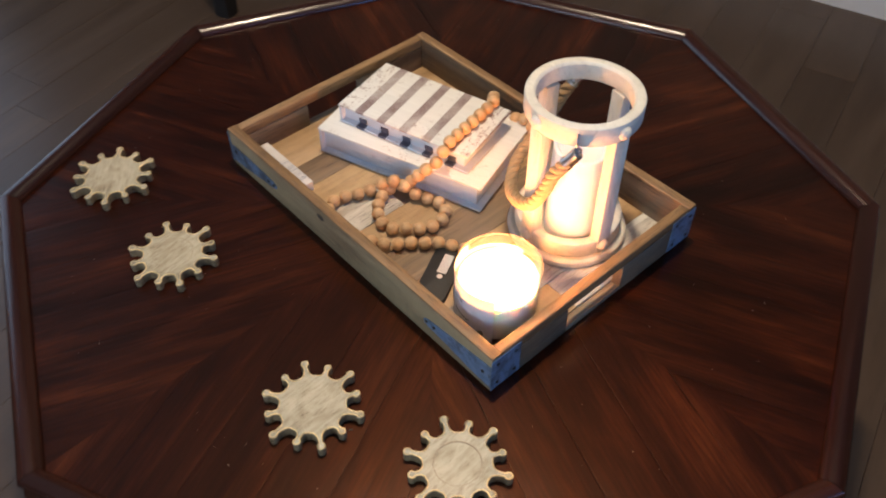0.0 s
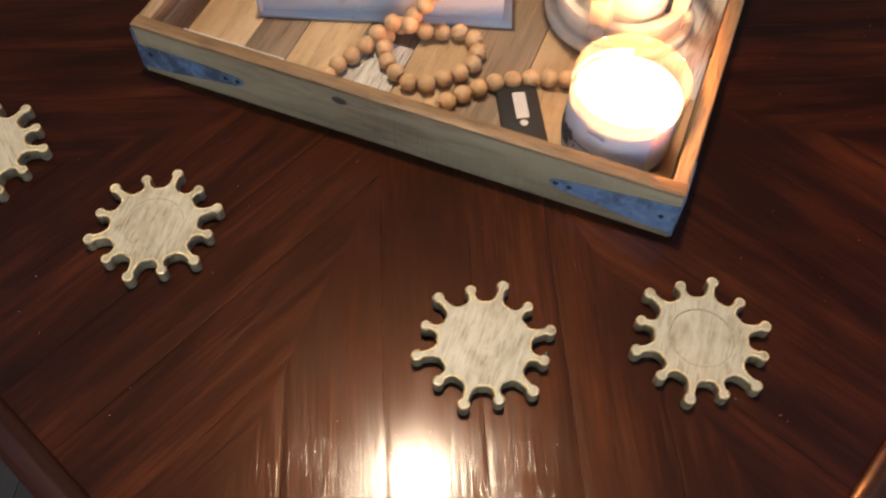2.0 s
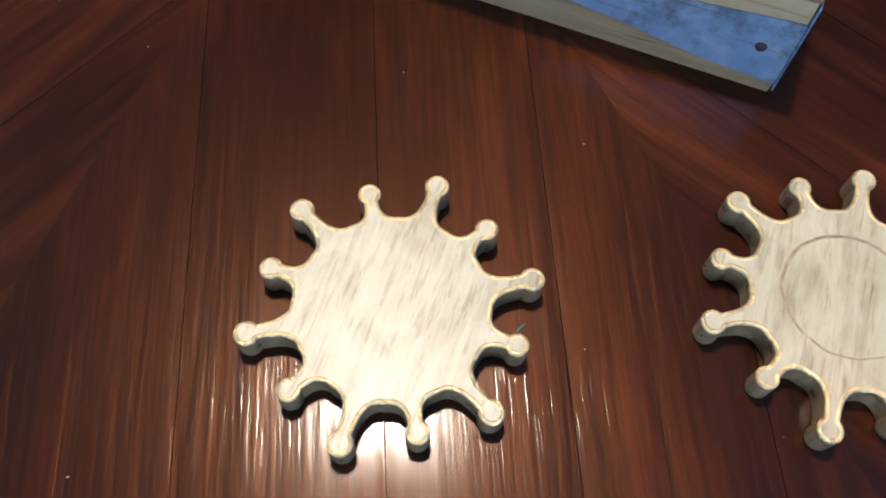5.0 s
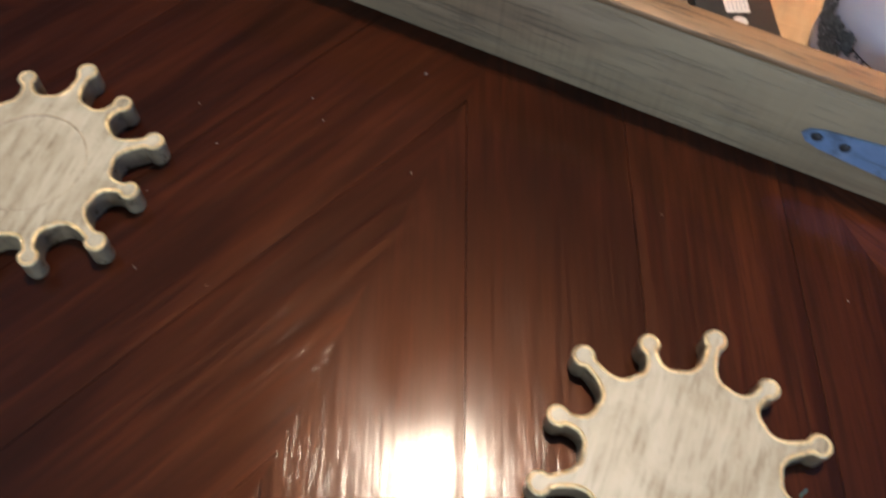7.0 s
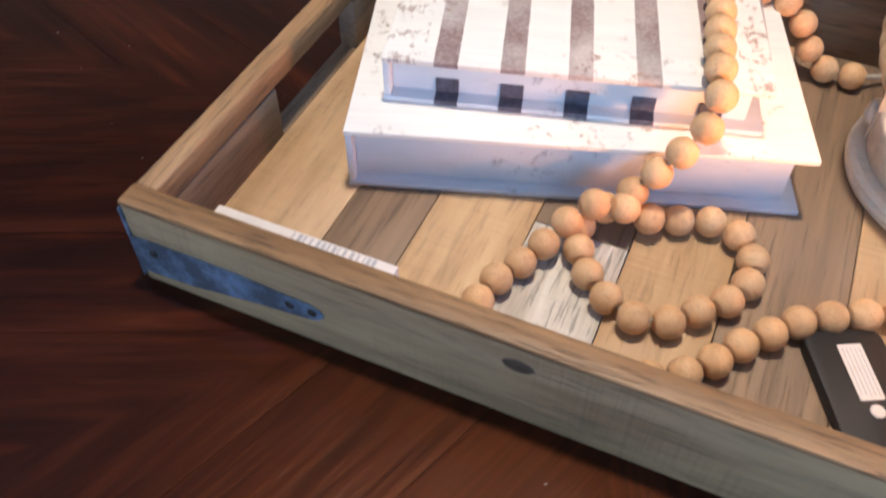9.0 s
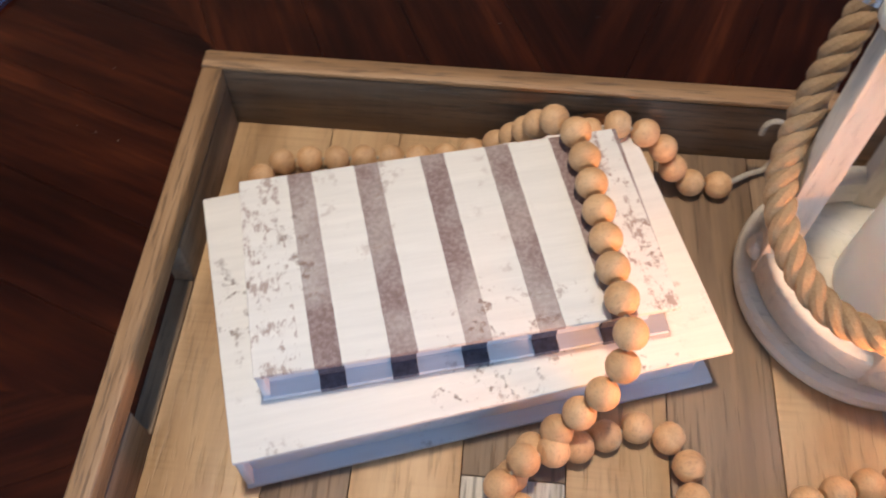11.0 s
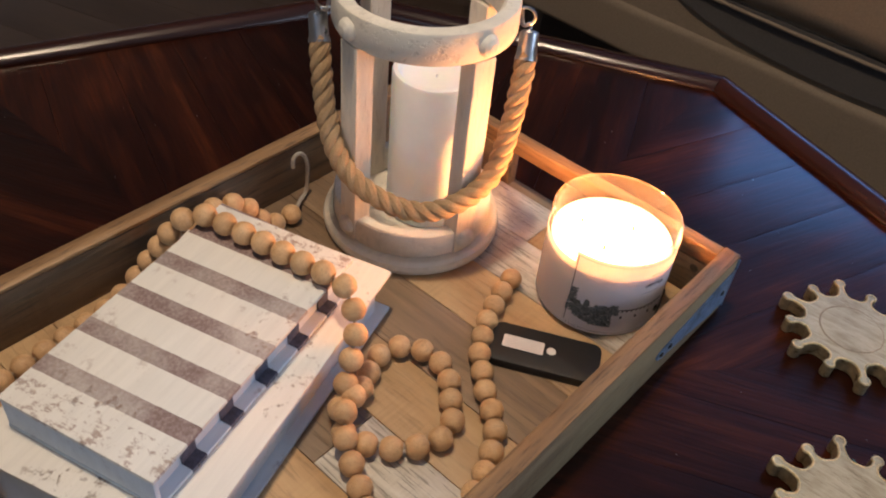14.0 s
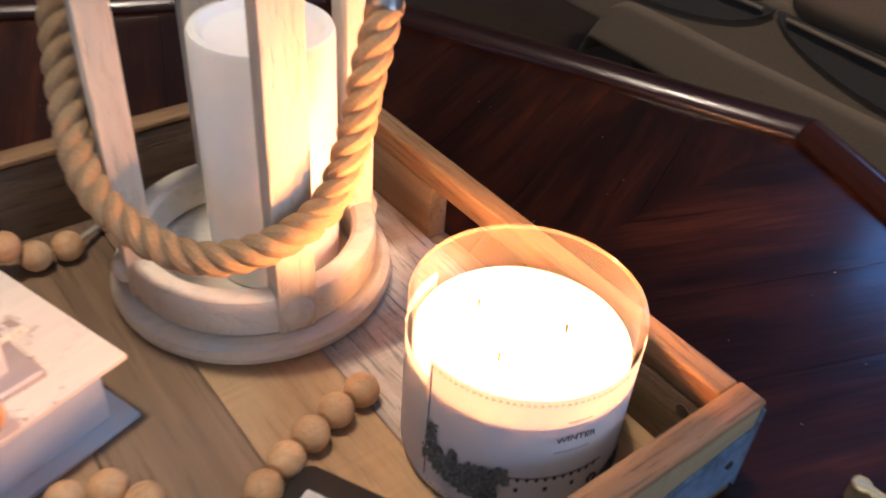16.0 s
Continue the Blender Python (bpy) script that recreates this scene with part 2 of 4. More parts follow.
def coaster_wood():
    """Pale lacquered mango wood: short brown flecks along y, grey and honey patches, an uneven glossy coat."""
    n = Net("pale_mango_wood")
    patch = n.noise(n.coords((32, 22, 22)), 1.0, 5, 0.62, 0.8)
    grain = n.noise(n.coords((330, 26, 100)), 1.0, 5, 0.65, 0.4)
    fleck = n.noise(n.coords((520, 60, 100)), 1.0, 3, 0.6)
    col = n.ramp(n.math("ADD", n.math("MULTIPLY", patch, 0.6), n.math("MULTIPLY", grain, 0.4)), (0.34, (0.25, 0.195, 0.115)), (0.46, (0.375, 0.32, 0.21)), (0.58, (0.47, 0.415, 0.29)), (0.7, (0.52, 0.475, 0.355)))
    dots = n.ramp(fleck, (0.36, (0.38, 0.31, 0.22)), (0.45, (1, 1, 1)))
    col = n.mix(n.math("MULTIPLY", n.ramp(patch, (0.3, (1, 1, 1)), (0.6, (0.35, 0.35, 0.35))), 0.8), col, n.mix(1.0, col, dots, "MULTIPLY"))
    n.b.inputs["Coat Weight"].default_value = 0.14
    n.link(n.math("ADD", n.math("MULTIPLY", patch, 0.4), 0.08), n.b.inputs["Coat Roughness"])
    return n.done(col, 0.42, 0, n.math("ADD", n.math("MULTIPLY", patch, 2.0), n.math("ADD", grain, fleck)), 0.00018)


M_COASTER = coaster_wood()
M_COASTER_EDGE = plain("tan_lacquered_edge", (0.27, 0.195, 0.105), 0.3, 0.25, 160.0, 0.35, 0.0002, 0.4)
M_GOLD = worn_gilt()
M_CHROME = plain("dull_steel", (0.42, 0.43, 0.45), 0.30, 1.0, 120.0, 0.12)
M_WAX = plain("ivory_wax", (0.88, 0.88, 0.87), 0.5, 0, 40.0, 0.03)
M_WAX.node_tree.nodes["Principled BSDF"].inputs["Subsurface Weight"].default_value = 0.35
M_WAX.node_tree.nodes["Principled BSDF"].inputs["Subsurface Radius"].default_value = (0.02, 0.012, 0.007)
M_JARWAX = plain("white_jar_wax", (0.86, 0.82, 0.76), 0.35, 0, 40.0, 0.03)
M_JARWAX.node_tree.nodes["Principled BSDF"].inputs["Subsurface Weight"].default_value = 1.0
M_JARWAX.node_tree.nodes["Principled BSDF"].inputs["Subsurface Scale"].default_value = 1.0
M_WAX.node_tree.nodes["Principled BSDF"].inputs["Subsurface Scale"].default_value = 0.6
M_JARWAX.node_tree.nodes["Principled BSDF"].inputs["Subsurface Radius"].default_value = (0.016, 0.012, 0.009)
M_STICKER = plain("grey_white_sticker", (0.62, 0.60, 0.58), 0.5, 0, 80.0, 0.05)
M_NAVY = plain("navy_paint", (0.065, 0.07, 0.10), 0.7, 0, 300.0, 0.5)
M_INK = plain("dark_ink", (0.03, 0.03, 0.035), 0.6)
M_PINE = plain("green_ink", (0.03, 0.045, 0.035), 0.6, 0, 500.0, 0.5)
pn = M_PINE.node_tree
geo = pn.nodes.new("ShaderNodeNewGeometry")
tones = pn.nodes.new("ShaderNodeValToRGB")
for stop, c in zip(tones.color_ramp.elements, ((0.02, 0.028, 0.026, 1), (0.20, 0.225, 0.23, 1))):
    stop.color = c
pn.links.new(geo.outputs["Random Per Island"], tones.inputs[0])
pn.links.new(tones.outputs[0], pn.nodes["Principled BSDF"].inputs["Base Color"])
M_GREYINK = plain("grey_ink", (0.35, 0.36, 0.40), 0.6)


def paper(name, color, passing):
    """Thin printed paper that lets part of the candle's light through."""
    m = plain(name, color, 0.55, 0, 200.0, 0.03)
    t = m.node_tree
    thin = t.nodes.new("ShaderNodeBsdfTranslucent")
    thin.inputs[0].default_value = (0.90, 0.85, 0.80, 1)
    both = t.nodes.new("ShaderNodeMixShader")
    both.inputs[0].default_value = passing
    t.links.new(t.nodes["Principled BSDF"].outputs[0], both.inputs[1])
    t.links.new(thin.outputs[0], both.inputs[2])
    t.links.new(both.outputs[0], t.nodes["Material Output"].inputs[0])
    return m


M_LABEL = paper("white_paper_label", (0.79, 0.81, 0.90), 0.5)
M_LABEL_REAR = paper("thin_paper_label", (0.79, 0.81, 0.90), 0.75)
M_KNOT = plain("dark_knot", (0.065, 0.045, 0.028), 0.6, 0, 400.0, 0.6)
M_NAIL = plain("dark_nail_head", (0.05, 0.045, 0.04), 0.5, 0.6)
M_WICK = plain("burnt_wick", (0.01, 0.009, 0.008), 0.9)
M_STRING = plain("grey_jute_string", (0.38, 0.33, 0.26), 0.9, 0, 900.0, 0.3)


def rope_material():
    n = Net("jute_rope")
    v = n.coords((1, 1, 1))
    f = n.noise(v, 900.0, 4, 0.7)
    b = n.noise(v, 60.0, 3, 0.6)
    col = n.mix(0.45, n.ramp(f, (0.3, (0.21, 0.122, 0.056)), (0.7, (0.47, 0.315, 0.165))), n.ramp(b, (0.3, (0.31, 0.20, 0.10)), (0.7, (0.47, 0.33, 0.185))))
    return n.done(col, 0.9, 0, f, 0.0007)


def glass_material(name, glow_share):
    n = Net(name)
    clear = n.node("ShaderNodeBsdfTransparent")
    clear.inputs[0].default_value = (0.97, 0.975, 0.97, 1)
    shine = n.node("ShaderNodeBsdfGlossy", Roughness=0.02)
    lw = n.node("ShaderNodeLayerWeight", Blend=0.5)
    mx = n.node("ShaderNodeMixShader")
    edge = n.math("MULTIPLY", n.math("POWER", lw.outputs["Facing"], 4.0), 0.6)
    n.link(n.math("ADD", edge, 0.03), mx.inputs[0])
    n.link(clear.outputs[0], mx.inputs[1])
    n.link(shine.outputs[0], mx.inputs[2])
    # amber diffuse share: the flames' glow painted into the glass
    amber_glow = n.node("ShaderNodeBsdfDiffuse")
    amber_glow.inputs[0].default_value = (0.86, 0.64, 0.47, 1)
    glow_mix = n.node("ShaderNodeMixShader")
    glow_mix.inputs[0].default_value = glow_share
    n.link(mx.outputs[0], glow_mix.inputs[1])
    n.link(amber_glow.outputs[0], glow_mix.inputs[2])
    n.link(glow_mix.outputs[0], n.t.nodes["Material Output"].inputs[0])
    return n.m


def galvanised(name, tarnish):
    """Zinc sheet: the window's blue reflection put into its colour, dark tarnish and scratches."""
    n = Net(name)
    v = n.coords()
    mottle = n.noise(v, 70.0, 6, 0.7, 0.5)
    dark = n.noise(v, 38.0, 5, 0.75)
    scratch = n.noise(n.coords((14, 260, 260)), 1.0, 3, 0.6)
    col = n.ramp(mottle, (0.3, (0.24, 0.37, 0.56)), (0.55, (0.33, 0.48, 0.70)), (0.75, (0.50, 0.60, 0.72)))
    col = n.mix(n.math("MULTIPLY", n.ramp(dark, (0.47 - tarnish, (0, 0, 0)), (0.64 - tarnish, (1, 1, 1))), 0.8), col, (0.10, 0.105, 0.115))
    col = n.mix(n.math("MULTIPLY", n.ramp(scratch, (0.62, (0, 0, 0)), (0.68, (1, 1, 1))), 0.5), col, (0.12, 0.11, 0.10))
    r = n.math("ADD", n.math("MULTIPLY", dark, 0.3), 0.28)
    return n.done(col, 0.4, 0.65, mottle, 0.0004, 0.0, r)


def glow(name, color, strength):
    n = Net(name)
    n.b.inputs["Emission Color"].default_value = (*color, 1)
    n.b.inputs["Emission Strength"].default_value = strength
    return n.done(color, 0.6)


def distressed(name, base, chip, amount, stripes=False):
    """Painted boards of the book boxes: chips and scuffs, and brown stripes across the cover."""
    n = Net(name)
    v = n.coords((1, 1, 1), False)
    worn = n.noise(v, 130.0, 6, 0.75)
    place = n.noise(v, 16.0, 3, 0.6)
    streak = n.noise(n.coords((12, 160, 60), False), 1.0, 5, 0.7)
    paint = n.ramp(streak, (0.3, tuple(c * 0.88 for c in base)), (0.7, base))
    if stripes:
        sx = n.node("ShaderNodeSeparateXYZ")
        tc = n.node("ShaderNodeTexCoord")
        n.link(tc.outputs["Object"], sx.inputs[0])
        wob = n.math("MULTIPLY", n.math("SUBTRACT", worn, 0.5), 0.0012)
        slant = n.math("SUBTRACT", n.math("MULTIPLY", sx.outputs[1], 0.027), 0.003)
        x = n.math("ADD", n.math("ADD", sx.outputs[0], wob), slant)
        k = n.math("MODULO", n.math("SUBTRACT", x, 0.0245), 0.0346)
        inside = n.math("MULTIPLY", n.math("LESS_THAN", k, 0.0125), n.math("GREATER_THAN", x, 0.0245))
        speck = n.ramp(n.noise(v, 420.0, 4, 0.7), (0.40, (0.30, 0.23, 0.215)), (0.52, (0.225, 0.155, 0.142)), (0.7, (0.17, 0.11, 0.10)))
        inside = n.math("MULTIPLY", inside, n.math("SUBTRACT", 1.0, n.math("MULTIPLY", n.ramp(place, (0.45, (0, 0, 0)), (0.7, (1, 1, 1))), 0.45)))
        paint = n.mix(inside, paint, speck)
        ends = n.math("ADD", n.math("GREATER_THAN", x, 0.181), n.math("MULTIPLY", n.math("LESS_THAN", x, 0.019), 0.9))
        rub = n.ramp(n.noise(n.coords((1.6, 1, 1), False), 95.0, 6, 0.75), (0.53, (0, 0, 0)), (0.60, (1, 1, 1)))
        paint = n.mix(n.math("MULTIPLY", n.math("MULTIPLY", ends, rub), 0.75), paint, (0.25, 0.15, 0.115))
    mask = n.math("MULTIPLY", n.ramp(worn, (0.56, (0, 0, 0)), (0.63, (1, 1, 1))), n.ramp(place, (0.52, (0, 0, 0)), (0.66, (1, 1, 1))))
    col = n.mix(n.math("MULTIPLY", mask, amount), paint, chip)
    return n.done(col, 0.72, 0, n.math("ADD", streak, mask), 0.0003)


M_ROPE = rope_material()
M_GLASS = glass_material("window_glass", 0.0)
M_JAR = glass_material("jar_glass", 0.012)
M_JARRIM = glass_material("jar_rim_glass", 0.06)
M_FLAME = glow("flame", (1.0, 0.62, 0.22), 60.0)
M_DIFFUSER = glow("lamp_diffuser", (1.0, 0.81, 0.56), DIFFUSER)
M_COVER = distressed("cream_distressed_cover", (0.74, 0.71, 0.65), (0.24, 0.17, 0.13), 0.8)
M_STRIPED = distressed("striped_distressed_cover", (0.74, 0.71, 0.65), (0.26, 0.16, 0.12), 0.8, True)
M_GALV = galvanised("galvanised_sheet", 0.0)
M_TARNISHED = galvanised("tarnished_galvanised_sheet", 0.09)
M_PAGES = distressed("pale_blue_page_block", (0.57, 0.63, 0.69), (0.24, 0.24, 0.28), 0.6)

# ---- mesh helpers ----


def mesh_of(name, bm, material, smooth=False, crease=25):
    me = bpy.data.meshes.new(name)
    bm.normal_update()
    bm.to_mesh(me)
    bm.free()
    if material:
        me.materials.append(material)
    if smooth:
        me.shade_smooth()
        me.set_sharp_from_angle(angle=radians(crease))
    return me


def part(name, bm, material, parent, label="", m=None, smooth=True, crease=25):
    ob = new(name, mesh_of(name, bm, material, smooth, crease))
    if m is not None:
        ob.matrix_basis = m
    ob.parent = parent
    if label:
        tagged(ob, label)
    return ob


def base(name, m, label, category, group="", kind=""):
    ob = new(name)
    ob.empty_display_size = 0.02
    ob.matrix_basis = m
    return tagged(ob, label, category, group, kind)


def box(x0, x1, y0, y1, z0, z1, bevel=0.0, segments=2):
    bm = bmesh.new()
    bmesh.ops.create_cube(bm, size=1)
    for v in bm.verts:
        v.co = ((x0 + x1) / 2 + v.co.x * (x1 - x0), (y0 + y1) / 2 + v.co.y * (y1 - y0), (z0 + z1) / 2 + v.co.z * (z1 - z0))
    if bevel:
        bmesh.ops.bevel(bm, geom=bm.edges[:], offset=bevel, segments=segments, affect="EDGES", profile=0.5)
    return bm


def lathe(profile, n=64, closed=False):
    """Turned shape round z: rows of (radius, height)."""
    bm = bmesh.new()
    rings = []
    for r, z in profile:
        if r < 1e-6:
            rings.append([bm.verts.new((0, 0, z))])
        else:
            rings.append([bm.verts.new((r * math.cos(2 * math.pi * k / n), r * math.sin(2 * math.pi * k / n), z)) for k in range(n)])
    pairs = list(zip(rings, rings[1:]))
    if closed:
        pairs.append((rings[-1], rings[0]))
    for a, b in pairs:
        for k in range(n):
            q = [a[k % len(a)], a[(k + 1) % len(a)], b[(k + 1) % len(b)], b[k % len(b)]]
            q = list(dict.fromkeys(q))
            if len(q) > 2:
                bm.faces.new(q)
    bmesh.ops.recalc_face_normals(bm, faces=bm.faces[:])
    return bm


def prism(outline, z0, z1, bevel=0.0, segments=2):
    """An upright solid over a flat outline, its upper and lower edges rounded."""
    bm = bmesh.new()
    f = bm.faces.new([bm.verts.new((x, y, z0)) for x, y in outline])
    up = bmesh.ops.extrude_face_region(bm, geom=[f])
    for v in (g for g in up["geom"] if isinstance(g, bmesh.types.BMVert)):
        v.co.z = z1
    bmesh.ops.recalc_face_normals(bm, faces=bm.faces[:])
    if bevel:
        flat = [e for e in bm.edges if abs(e.verts[0].co.z - e.verts[1].co.z) < 1e-7]
        bmesh.ops.bevel(bm, geom=flat, offset=bevel, segments=segments, affect="EDGES", profile=0.5)
    return bm


def tube(bm, points, radius, n=8, closed=False):
    """A round bar along points, added to bm."""
    pts = [Vector(p) for p in points]
    rings, side = [], None
    for i, p in enumerate(pts):
        a = pts[i - 1] if i or closed else p
        b = pts[(i + 1) % len(pts)] if i + 1 < len(pts) or closed else p
        d = (b - a).normalized()
        if side is None:
            side = d.orthogonal().normalized()
        side = (side - d * side.dot(d)).normalized()
        up = d.cross(side)
        r = radius[i] if isinstance(radius, list) else radius
        rings.append([bm.verts.new(p + r * (math.cos(2 * math.pi * k / n) * side + math.sin(2 * math.pi * k / n) * up)) for k in range(n)])
    for a, b in list(zip(rings, rings[1:])) + ([(rings[-1], rings[0])] if closed else []):
        for k in range(n):
            bm.faces.new((a[k], a[(k + 1) % n], b[(k + 1) % n], b[k]))
    if not closed:
        bm.faces.new(rings[0][::-1])
        bm.faces.new(rings[-1])
    return bm


def spline(points, step):
    """Points at even steps along a smooth curve through the given ones."""
    p = [Vector(q) for q in points]
    p = [2 * p[0] - p[1]] + p + [2 * p[-1] - p[-2]]
    fine = []
    for i in range(1, len(p) - 2):
        for k in range(24):
            t = k / 24
            fine.append(0.5 * (2 * p[i] + (p[i + 1] - p[i - 1]) * t + (2 * p[i - 1] - 5 * p[i] + 4 * p[i + 1] - p[i + 2]) * t * t + (3 * p[i] - 3 * p[i + 1] + p[i + 2] - p[i - 1]) * t ** 3))
    fine.append(p[-2])
    out, last = [fine[0]], fine[0]
    for a in fine[1:]:
        while (a - last).length >= step:
            last = last + (a - last).normalized() * step
            out.append(last)
    return out


def ball(radius, u=20, v=12, squash=1.0):
    bm = bmesh.new()
    bmesh.ops.create_uvsphere(bm, u_segments=u, v_segments=v, radius=radius)
    for q in bm.verts:
        q.co.z *= squash
    return bm


def clip(poly, nx, ny, c):
    """The part of a flat outline where nx*x + ny*y <= c."""
    out = []
    for (ax, ay), (bx, by) in zip(poly, poly[1:] + poly[:1]):
        da, db = nx * ax + ny * ay - c, nx * bx + ny * by - c
        if da <= 0:
            out.append((ax, ay))
        if da * db < 0:
            s = da / (da - db)
            out.append((ax + s * (bx - ax), ay + s * (by - ay)))
    return out


def writing(name, text, size, material, parent, m):
    """Raised letters in the built-in font, as a mesh."""
    cu = bpy.data.curves.new(name, "FONT")
    cu.body, cu.size, cu.align_x, cu.extrude = text, size, "CENTER", 0.0001
    tmp = bpy.data.objects.new(name, cu)
    scene.collection.objects.link(tmp)
    me = bpy.data.meshes.new_from_object(tmp.evaluated_get(bpy.context.evaluated_depsgraph_get()))
    bpy.data.objects.remove(tmp)
    me.materials.clear()
    me.materials.append(material)
    ob = new(name, me)
    ob.matrix_basis = m
    ob.parent = parent
    return ob


# ---- the room ----


def room_box(name, x0, x1, y0, y1, z0, z1, material, label, category):
    ob = new(name, mesh_of(name, box(x0, x1, y0, y1, z0, z1), material))
    ob.matrix_basis = ROOM
    return tagged(ob, label, category, kind="structure")


def wall_with_opening(name, along, at, out, lo, hi, o0, o1, z0, z1, label):
    """A wall 0.14 thick with one opening; along: the axis that it runs on."""
    bm = bmesh.new()
    for a, b, c, d in ((lo, o0, 0, RZ), (o1, hi, 0, RZ), (o0, o1, 0, z0), (o0, o1, z1, RZ)):
        t0, t1 = sorted((at, at + out * 0.14))
        piece = box(a, b, t0, t1, c, d) if along == "x" else box(t0, t1, a, b, c, d)
        me = bpy.data.meshes.new("tmp")
        piece.to_mesh(me)
        piece.free()
        bm.from_mesh(me)
        bpy.data.meshes.remove(me)
    ob = new(name, mesh_of(name, bm, M_WALL))
    ob.matrix_basis = ROOM
    return tagged(ob, label, "wall", kind="structure")


floor_slab = room_box("floor", RX[0] - 0.14, RX[1] + 0.14, RY[0] - 0.14, RY[1] + 0.14, -0.12, -0.006, M_FLOORBOARD, "dark brown hardwood floor with long boards", "floor")
room_box("ceiling", RX[0] - 0.14, RX[1] + 0.14, RY[0] - 0.14, RY[1] + 0.14, RZ, RZ + 0.1, M_CEIL, "plain white painted ceiling", "ceiling")
room_box("wall_north", RX[0] - 0.14, RX[1] + 0.14, RY[1], RY[1] + 0.14, 0, RZ, M_WALL, "plain beige painted wall above a white baseboard", "wall")
wall_with_opening("wall_west", "y", RX[0], -1, RY[0], RY[1], -0.4, 1.0, 0.35, 2.05, "plain beige painted wall with a tall window")
wall_with_opening("wall_south", "x", RY[0], -1, RX[0] - 0.14, RX[1] + 0.14, -0.95, 0.55, 0.8, 2.1, "plain beige painted wall with a window")
wall_with_opening("wall_east", "y", RX[1], 1, RY[0], RY[1], -1.0, 0.08, 1.0, 1.9, "plain beige painted wall with a window")


def window(name, m, w, h):
    ob = base(name, m, "white framed window with a cool evening sky outside", "window", kind="structure")
    for y0, y1, z0, z1 in ((-w / 2, w / 2, 0, 0.06), (-w / 2, w / 2, h - 0.06, h), (-w / 2, -w / 2 + 0.06, 0.06, h - 0.06), (w / 2 - 0.06, w / 2, 0.06, h - 0.06), (-0.02, 0.02, 0.06, h - 0.06)):
        part("window_frame", box(0.05, 0.09, y0, y1, z0, z1, 0.004), M_WHITE, ob)
    for s in (-1, 1):
        pane = part("pane", box(0.066, 0.072, min(s * 0.02, s * (w / 2 - 0.06)), max(s * 0.02, s * (w / 2 - 0.06)), 0.06, h - 0.06), M_GLASS, ob)
        pane.visible_shadow = False


window("window_1", ROOM @ pose(RX[1], -0.46, 1.0), 1.08, 0.9)
window("window_3", ROOM @ pose(RX[0], 0.3, 0.35, 0, 0, 180), 1.4, 1.7)
window("window_2", ROOM @ pose(-0.2, RY[0], 0.8, 0, 0, -90), 1.5, 1.3)


def baseboard(name, x0, x1, y, label):
    prof = [(0, 0), (-0.018, 0), (-0.018, 0.085), (-0.014, 0.1), (-0.008, 0.108), (-0.008, 0.122), (0, 0.128)]
    bm = bmesh.new()
    ends = [[bm.verts.new((x, y + a, b)) for a, b in prof] for x in (x0, x1)]
    for k in range(len(prof)):
        j = (k + 1) % len(prof)
        bm.faces.new((ends[0][k], ends[0][j], ends[1][j], ends[1][k]))
    bm.faces.new(ends[0])
    bm.faces.new(ends[1][::-1])
    bmesh.ops.recalc_face_normals(bm, faces=bm.faces[:])
    ob = new(name, mesh_of(name, bm, M_WHITE))
    ob.matrix_basis = ROOM
    return tagged(ob, label, "baseboard", kind="structure")


baseboard("baseboard", RX[0], RX[1], RY[1], "white moulded baseboard along the wall")

lamp = base("ceiling_light", pose(LAMP_AT[0], LAMP_AT[1], RZ), "round flush ceiling light with a warm glowing diffuser", "ceiling light")
part("frame", lathe([(0, 0), (0.13, 0), (0.13, -0.05), (0.12, -0.055), (0.112, -0.05), (0.112, -0.03), (0, -0.03)]), M_CHROME, lamp, "brushed metal rim")
part("diffuser", lathe([(0, -0.035), (0.111, -0.035), (0.108, -0.055), (0.08, -0.070), (0.04, -0.078), (0, -0.080)]), M_DIFFUSER, lamp, "warm white glass diffuser")

# ---- the sofa beyond the table ----


def cushion(x0, x1, y0, y1, z0, z1, r, sag=0.0, rise=0.0):
    bm = box(x0, x1, y0, y1, z0, z1)
    bmesh.ops.subdivide_edges(bm, edges=bm.edges[:], cuts=23, use_grid_fill=True)
    for v in bm.verts:
        end = max(0.0, 1 - min(v.co.y - y0, y1 - v.co.y) / 0.30) ** 2
        lift = rise * end * max(0.0, (v.co.z - z0) / (z1 - z0))
        c = Vector(((x0 + x1) / 2, (y0 + y1) / 2, (z0 + z1) / 2))
        d = v.co - c
        e = Vector((min(max(v.co.x, x0 + r), x1 - r), min(max(v.co.y, y0 + r), y1 - r), min(max(v.co.z, z0 + r), z1 - r)))
        off = v.co - e
        if off.length > 1e-9:
            v.co = e + off.normalized() * min(r, off.length)
        v.co.z += lift
        v.co += Vector((0.0, 0.0, 1.0)) * sag * noise.noise(v.co * 6) + Vector((sag, 0, 0)) * noise.noise(v.co * 5 + Vector((3, 1, 2)))
    return bm


sofa = base("sofa", pose(0.745, 0.0, 0), "taupe and charcoal upholstered reclining sofa beside the table", "sofa")
PANEL_Z, PIPING_Z = 0.276, 0.345


